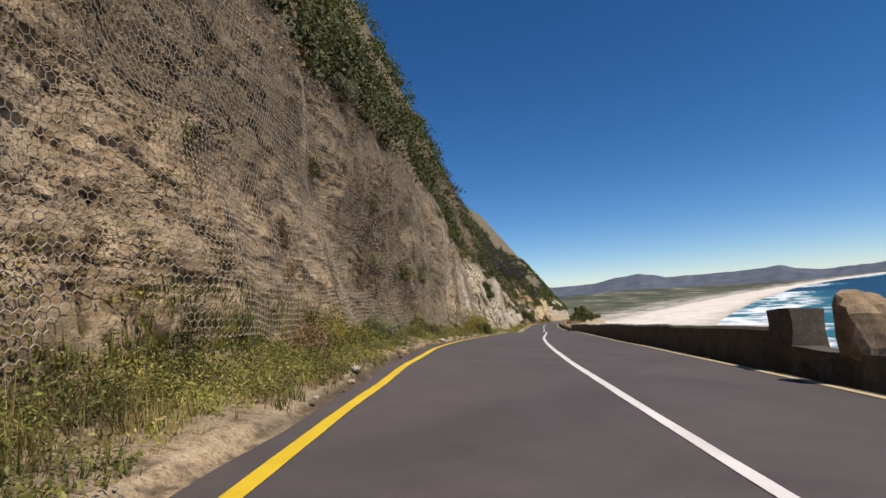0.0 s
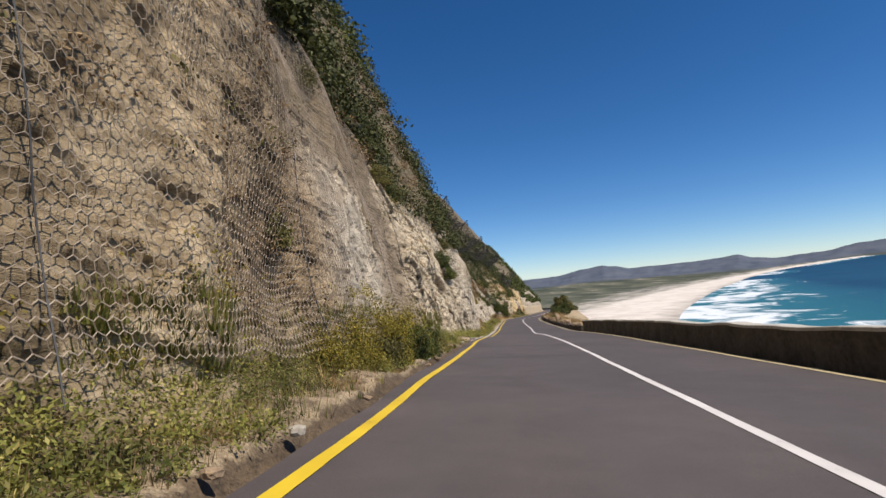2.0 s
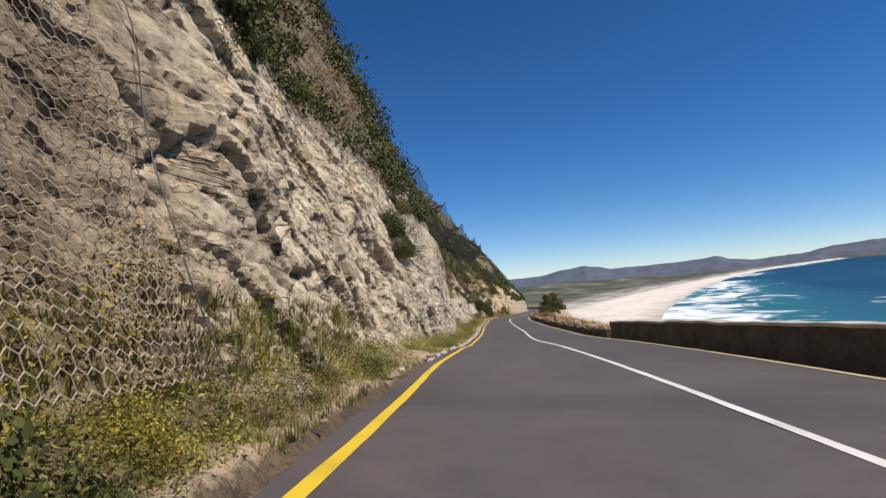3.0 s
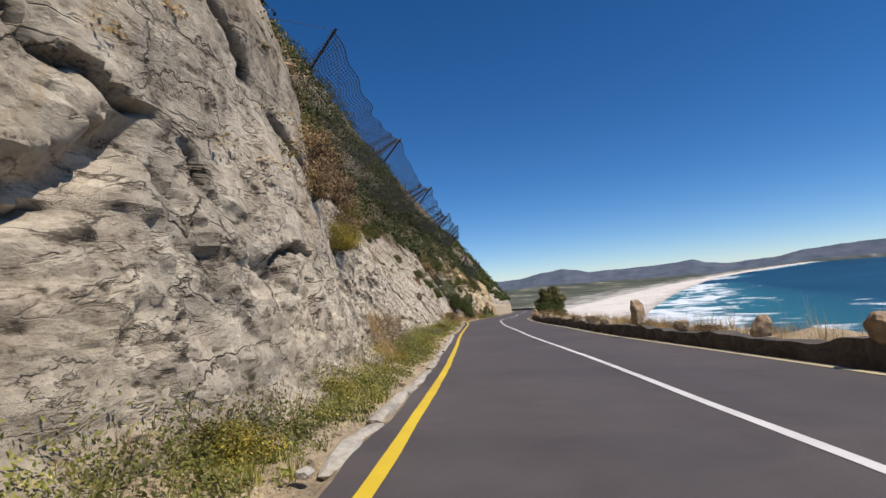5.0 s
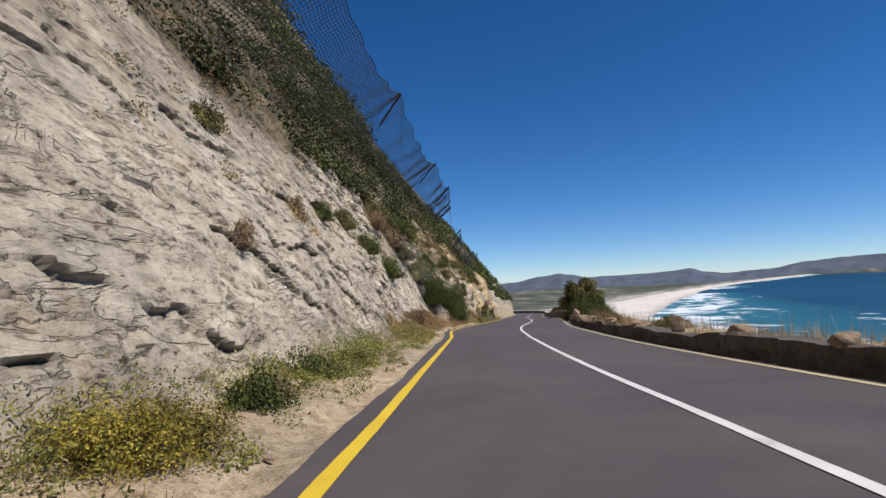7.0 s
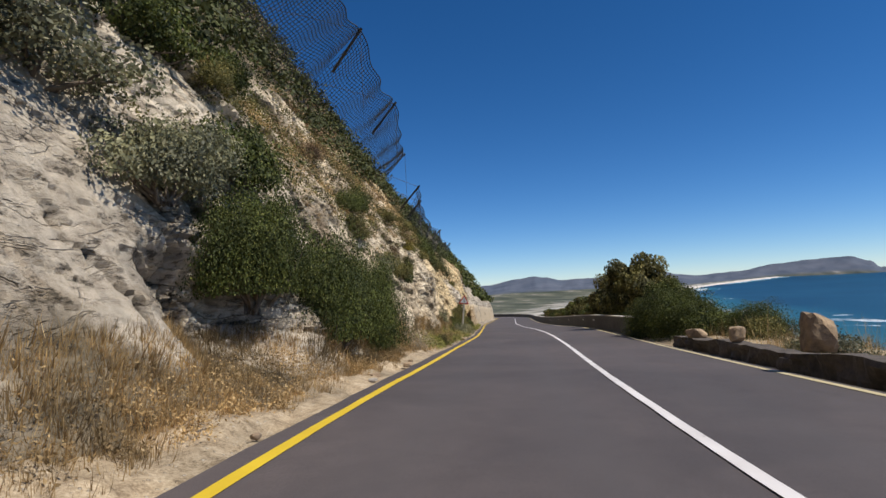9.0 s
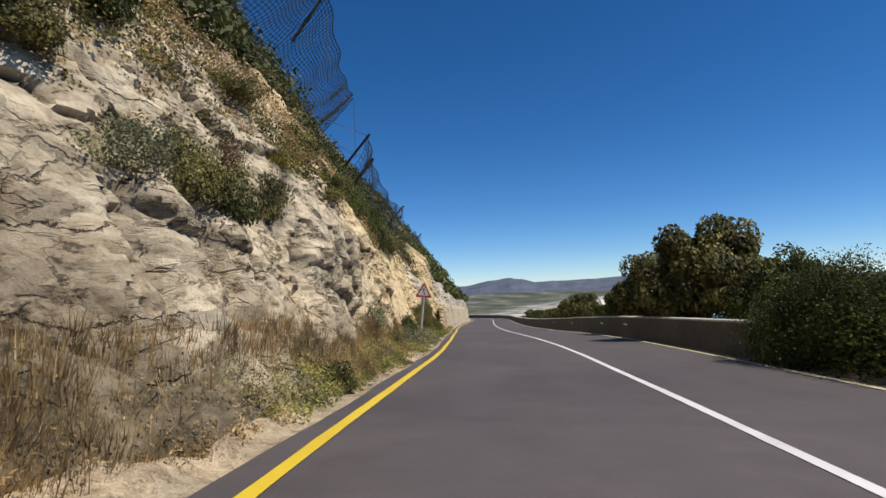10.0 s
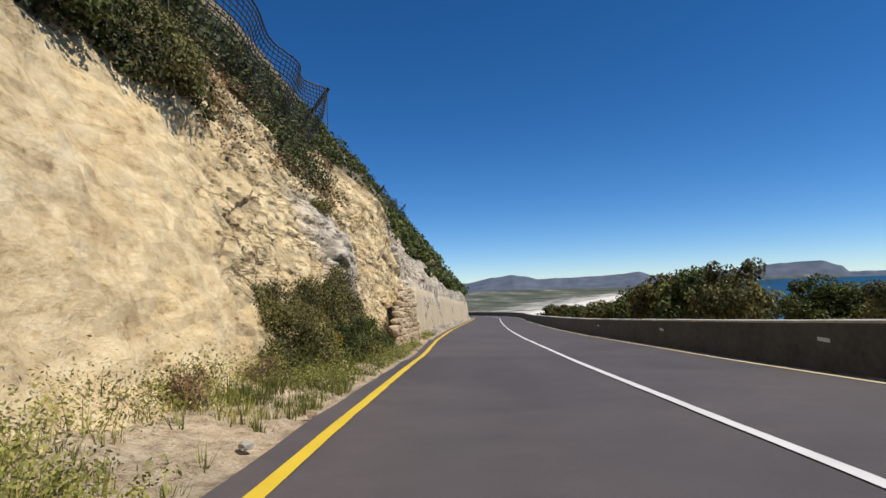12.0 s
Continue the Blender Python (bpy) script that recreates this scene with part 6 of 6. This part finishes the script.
# ---- catch fences up the slope ----
def road_place(p):
    k = int(np.argmin(np.hypot(LINE[:, 0] - p[0], LINE[:, 1] - p[1])))
    v = np.array(p[:2]) - LINE[k, :2]
    return LINE_S[k] + v @ tangent[k], v @ np.array([tangent[k, 1], -tangent[k, 0]]), p[2] - LINE[k, 2]


def catch_fence(tips, cell, label, drop=3.0, last_post=True):
    """Leaning posts with a cable along their heads and a net hung from it down to the slope."""
    fence = tagged(new("catch_fence"), label, "catch fence", group="rockfall catch fences")
    feet = []
    for number, tip in enumerate(tips):
        s, d, h = road_place(tip)
        foot = at_road(s, -float(cliff_out(np.array([s]), np.array([h - drop]))[0]) - 1.0, h - drop - 0.3)
        feet.append(foot)
        tip = np.array(tip)
        drops = np.linspace(1.2, 4.0, 60)
        outs = cliff_out(np.full(60, s), h - drops)
        k = int(np.argmin(np.abs(outs + 0.2 - (-d + 1.15 * drops))))
        base = at_road(s + 0.65 * drops[k], -outs[k] - 0.2, h - drops[k])
        base = tip + (base - tip) * min(1.0, 2.6 / np.linalg.norm(base - tip))
        pv, pf = tubes(np.array([[base, base + (tip - base) * 1.04]]), 0.075, 8)
        if last_post or number < len(tips) - 1:
            part("post", mesh_of("post", pv, pf, M_POST, True), fence, "dark rusty steel post leaning outwards")
        low_k = int(np.argmin(np.abs(outs + d)))
        hv, hf = tubes(np.array([[tip, at_road(s, d, h - drops[low_k])]]), 0.014, 4)
        part("hanging_cable", mesh_of("hanging_cable", hv, hf, M_NET), fence)
        back = at_road(s, -float(cliff_out(np.array([s]), np.array([h + 2.5]))[0]), h + 2.3)
        bv, bf = tubes(np.array([[tip, back]]), 0.014, 4)
        part("stay_cable", mesh_of("stay_cable", bv, bf, M_NET), fence)
    for k in range(len(tips) - 1):
        a, b, fa, fb = np.array(tips[k]), np.array(tips[k + 1]), feet[k], feet[k + 1]
        wide, tall = np.linalg.norm(b - a), np.linalg.norm(a - fa)
        nu, nv_ = max(8, int(wide / cell)), max(8, int(tall * 1.1 / cell))
        U, V = np.meshgrid(np.linspace(0, 1, nu + 1), np.linspace(0, 1, nv_ + 1), indexing="ij")
        sag = 4 * U * (1 - U)
        top = a + (b - a) * U[..., None] - np.array([0, 0, 1.0]) * (0.085 * wide * sag)[..., None]
        low = fa + (fb - fa) * U[..., None] + np.array([0, 0, -0.4])
        p = top * (1 - V[..., None]) + low * V[..., None]
        ripple = 0.10 * np.sin(U * wide * 2.1 + 3 * V) + 0.12 * value_noise(np.stack([U.ravel() * wide * 0.6, V.ravel() * 4, U.ravel() * 0 + k], 1)).reshape(U.shape)
        outward = np.cross(b - a, [0, 0, 1.0])
        outward /= np.linalg.norm(outward)
        p = p + outward * (ripple + 0.35 * np.sin(np.pi * V) * (0.5 + 0.5 * sag))[..., None]
        seg = np.concatenate([np.stack([p[:-1], p[1:]], 2).reshape(-1, 2, 3), np.stack([p[:, :-1], p[:, 1:]], 2).reshape(-1, 2, 3)])
        nv2, nf2 = tubes(seg, 0.018, 3)
        part("net_panel", mesh_of("net_panel", nv2, nf2, M_NET), fence, "dark sagging cable net")
        edge = np.stack([p[:-1, 0], p[1:, 0]], 1)
        ev, ef = tubes(edge, 0.028, 5)
        part("head_cable", mesh_of("head_cable", ev, ef, M_NET), fence)
    return fence


catch_fence([(13.4, 92.5, 9.8), (18.6, 109.7, 8.5), (23.8, 126.0, 7.2), (28.9, 141.6, 6.0), (31.8, 149.6, 5.1), (34.4, 161.4, 4.7)], 0.22,
            "rockfall catch fence with dark cable nets on leaning posts", 3.0, False)
catch_fence([(34.3, 161.4, 0.9), (35.25, 160.15, 0.24), (39.18, 169.66, -1.16)][1:], 0.20, "rockfall catch fence with a dark sagging net")
catch_fence([(34.6, 157.0, 1.0), (35.2, 159.6, 0.25)], 0.27, "short rockfall catch fence with a dark net")
catch_fence([(47.4, 204.3, 1.45), (49.8, 210.3, 1.0), (52.2, 216.4, 1.3)], 0.4, "far rockfall catch fence with dark nets")


# ---- warning sign ----
def flat_shape(name, outline, thick, mat):
    bm = bmesh.new()
    face = bm.faces.new([bm.verts.new((x, 0.0, z)) for x, z in outline])
    ext = bmesh.ops.extrude_face_region(bm, geom=[face])
    bmesh.ops.translate(bm, vec=(0, thick, 0), verts=[g for g in ext["geom"] if isinstance(g, bmesh.types.BMVert)])
    bmesh.ops.recalc_face_normals(bm, faces=bm.faces)
    me = bpy.data.meshes.new(name)
    bm.to_mesh(me)
    bm.free()
    me.materials.append(mat)
    return me


def rounded_triangle(side, r, n=5):
    h = side * math.sqrt(3) / 2
    pts = []
    for k, (cx, cz) in enumerate(((0, h), (-side / 2, 0), (side / 2, 0))):
        inx, inz = (0 - cx), (h / 3 - cz)
        q = math.hypot(inx, inz)
        ox, oz = cx + inx / q * 2 * r, cz + inz / q * 2 * r
        mid = math.atan2(-inz, -inx)
        for j in range(n):
            a = mid + math.radians(60) * (1 - 2 * j / (n - 1)) * -1
            pts.append((ox + r * math.cos(a), oz + r * math.sin(a)))
    return pts


M_RED = plain("red_reflective", (0.42, 0.02, 0.02), (0.58, 0.035, 0.03), 12.0, 0.45, 0.05, 0.001)
M_SIGNWHITE = plain("white_reflective", (0.68, 0.70, 0.71), (0.80, 0.81, 0.82), 10.0, 0.4, 0.05, 0.001)
M_BLACK = plain("black_print", (0.012, 0.012, 0.012), (0.03, 0.03, 0.03), 10.0, 0.5, 0.05, 0.001)
M_POSTWOOD = plain("weathered_wood_post", (0.28, 0.255, 0.215), (0.47, 0.44, 0.385), 14.0, 0.85, 0.5, 0.006)
sign = tagged(new("road_sign"), "triangular red-bordered winding road warning sign on a weathered wooden post", "road sign")
pole_v, pole_f = tubes(np.array([[(0, 0.055, -0.6), (0, 0.05, 0.75)], [(0, 0.05, 0.75), (0.012, 0.05, 1.62)]]), 0.062, 12, np.array([0.060, 0.056]))
part("post", mesh_of("post", pole_v, pole_f, M_POSTWOOD, True), sign, "grey weathered round wooden post")
plate = part("plate", flat_shape("plate", [(x, z + 1.40) for x, z in rounded_triangle(0.73, 0.03)], 0.006, M_RED), sign, "red border of the warning triangle")
part("panel", flat_shape("panel", [(x, z + 1.475) for x, z in rounded_triangle(0.49, 0.008)], -0.004, M_SIGNWHITE), plate, "white inner triangle")
path = [(0.035, 1.51), (0.035, 1.60), (-0.028, 1.655), (-0.028, 1.695), (0.0, 1.735)]
aw = []
for (x0, z0), (x1, z1) in zip(path[:-1], path[1:]):
    aw.append(((x0, -0.006, z0), (x1, -0.006, z1)))
av, af = tubes(np.array(aw), 0.016, 6)
av[:, 1] = -0.006 + (av[:, 1] + 0.006) * 0.15
part("arrow", mesh_of("arrow", av, af, M_BLACK), plate, "black bent arrow")
part("arrow_head", flat_shape("arrow_head", [(-0.045, 1.72), (0.045, 1.72), (0.0, 1.805)], -0.009, M_BLACK), plate)
sign.matrix_world = pose(34.84, 147.03, -9.33, 0, 7.0, heading(150.0) - 8) @ Matrix.Scale(0.90, 4)

# ---- small things on the parapet and the road ----
for k, (s, w) in enumerate([(150.0, 0.42), (153.4, 0.36), (160.5, 0.3), (168.0, 0.3), (176.5, 0.3)]):
    plate_me = flat_shape("reflector_plate", [(-0.03, -w / 2), (0.03, -w / 2), (0.03, w / 2), (-0.03, w / 2)], 0.012, M_SIGNWHITE)
    ob = new("reflector_plate", plate_me)
    ob.matrix_world = road_pose(s, float(right_edge(np.array([s]))[0]) + 0.525, 0.44, 90) @ pose(0, 0, 0, 0, 90, 0)
    tagged(ob, "small white reflector plate fixed to the grey parapet", "reflector", group="reflectors on the parapet")

mast = tagged(new("utility_pole"), "thin dark utility pole far beyond the bend", "pole")
mv, mf = tubes(np.array([[(0, 0, -1.0), (0, 0, 7.4)]]), 0.11, 8, np.array([0.07]))
part("pole", mesh_of("pole", mv, mf, M_POST, True), mast)
av2, af2 = tubes(np.array([[(-0.6, 0, 6.9), (0.6, 0, 6.9)]]), 0.05, 6)
part("crossarm", mesh_of("crossarm", av2, af2, M_POST), mast)
mast.matrix_world = road_pose(S_MAX - 8.0, 4.6, 0.0)

# tar joints across the lanes
M_TAR = plain("black_tar", (0.018, 0.017, 0.017), (0.04, 0.038, 0.038), 20.0, 0.55, 0.3, 0.003)


def tar_joint(s0, d0, s1, d1, width, bow, seed):
    u = np.linspace(0, 1, 40)
    d = d0 + (d1 - d0) * u
    s = s0 + (s1 - s0) * u + bow * 4 * u * (1 - u) + ragged(d, 0.04, 2.0, seed)
    w = width * (0.7 + 0.6 * RAND[(np.arange(40) * 7 + seed) % 4096, 1])
    v = np.concatenate([at_road(s - w / 2, d, 0.016), at_road(s + w / 2, d, 0.016)])
    f = np.stack([np.arange(39), np.arange(1, 40), np.arange(41, 80), np.arange(40, 79)], 1)
    return tagged(part("trim_tar_joint", mesh_of("tar_joint", v, f, M_TAR)), "black tar seal across the asphalt", "tar joint", kind="structure")


tar_joint(37.6, -3.0, 39.0, 0.6, 0.045, -0.5, 1)
tar_joint(39.2, -2.9, 40.4, 0.2, 0.035, -0.4, 2)
tar_joint(124.0, 1.9, 129.5, 1.35, 0.05, 0.3, 4)
tar_joint(119.5, 2.5, 125.5, 1.95, 0.05, 0.2, 5)

# ---- loose stones on the verge and a rubble end to the retaining wall ----
LOOSE = [stone_mesh("verge_stone", (1, 1, 0.7), 200 + k, M_GUTTER if k % 2 else M_STONE, 2) for k in range(5)]
gen = np.random.default_rng(77)
for k in range(150):
    s = gen.uniform(-4, 172)
    edge = -float(left_edge(np.array([s]))[0])
    d = edge + 0.42 + gen.uniform(0, 1) ** 1.8 * 1.1
    size = gen.uniform(0.05, 0.16) * (1.6 if gen.random() < 0.12 else 1)
    ob = new("verge_stone", LOOSE[k % 5])
    ob.matrix_world = road_pose(s, -d, -0.04 + 0.02 * (d - edge), gen.uniform(0, 360)) @ Matrix.Diagonal((size, size * gen.uniform(0.7, 1.5), size * 0.8, 1))
    tagged(ob, "small pale stone lying on the sandy verge", "stone", group="loose stones on the verge")
edging = tagged(new("trim_kerb"), "broken pale concrete edging between the asphalt and the gutter", "kerb", kind="structure")
SLABS = [stone_mesh("kerb_slab", (0.24, 0.9, 0.14), 400 + k, M_GUTTER, 2) for k in range(4)]
s = 50.0
while s < 92.0:
    long = gen.uniform(0.45, 1.15)
    if gen.random() < 0.72:
        ob = part("slab", SLABS[int(gen.integers(0, 4))], edging)
        ob.matrix_world = road_pose(s + long / 2, float(left_edge(np.array([s]))[0]) - 0.40 + gen.uniform(-0.05, 0.04), -0.115, gen.uniform(-5, 5), gen.uniform(-3, 3), gen.uniform(-5, 5)) @ Matrix.Diagonal((gen.uniform(0.6, 1.1), long / 0.9, gen.uniform(0.9, 1.2), 1))
    s += long + 0.04
rubble = tagged(new("rubble_wall"), "dry-laid rubble stone end of the retaining wall, ochre stones", "stone wall")
M_RUBBLE = plain("ochre_rubble", (0.30, 0.20, 0.10), (0.55, 0.43, 0.28), 9.0, 0.9, 0.7, 0.03, 0.0, 0.45)
RUB = [stone_mesh("rubble_stone", (0.26, 0.38, 0.21), 300 + k, M_RUBBLE, 2) for k in range(5)]
for row in range(11):
    for k in range(18):
        s = 168.6 + k * 0.36 + 0.17 * (row % 2) + gen.uniform(-0.07, 0.07)
        h = row * 0.19 + 0.03 + gen.uniform(-0.025, 0.025)
        if h > 0.7 + (s - 168.4) * 0.32:
            continue
        ob = part("stone", RUB[(k * 3 + row) % 5], rubble)
        ob.matrix_world = road_pose(s, -(4.48 + h * 0.12 + gen.uniform(-0.04, 0.05)), h, gen.uniform(-25, 25)) @ Matrix.Diagonal((gen.uniform(0.8, 1.3), gen.uniform(0.75, 1.35), gen.uniform(0.8, 1.25), 1))
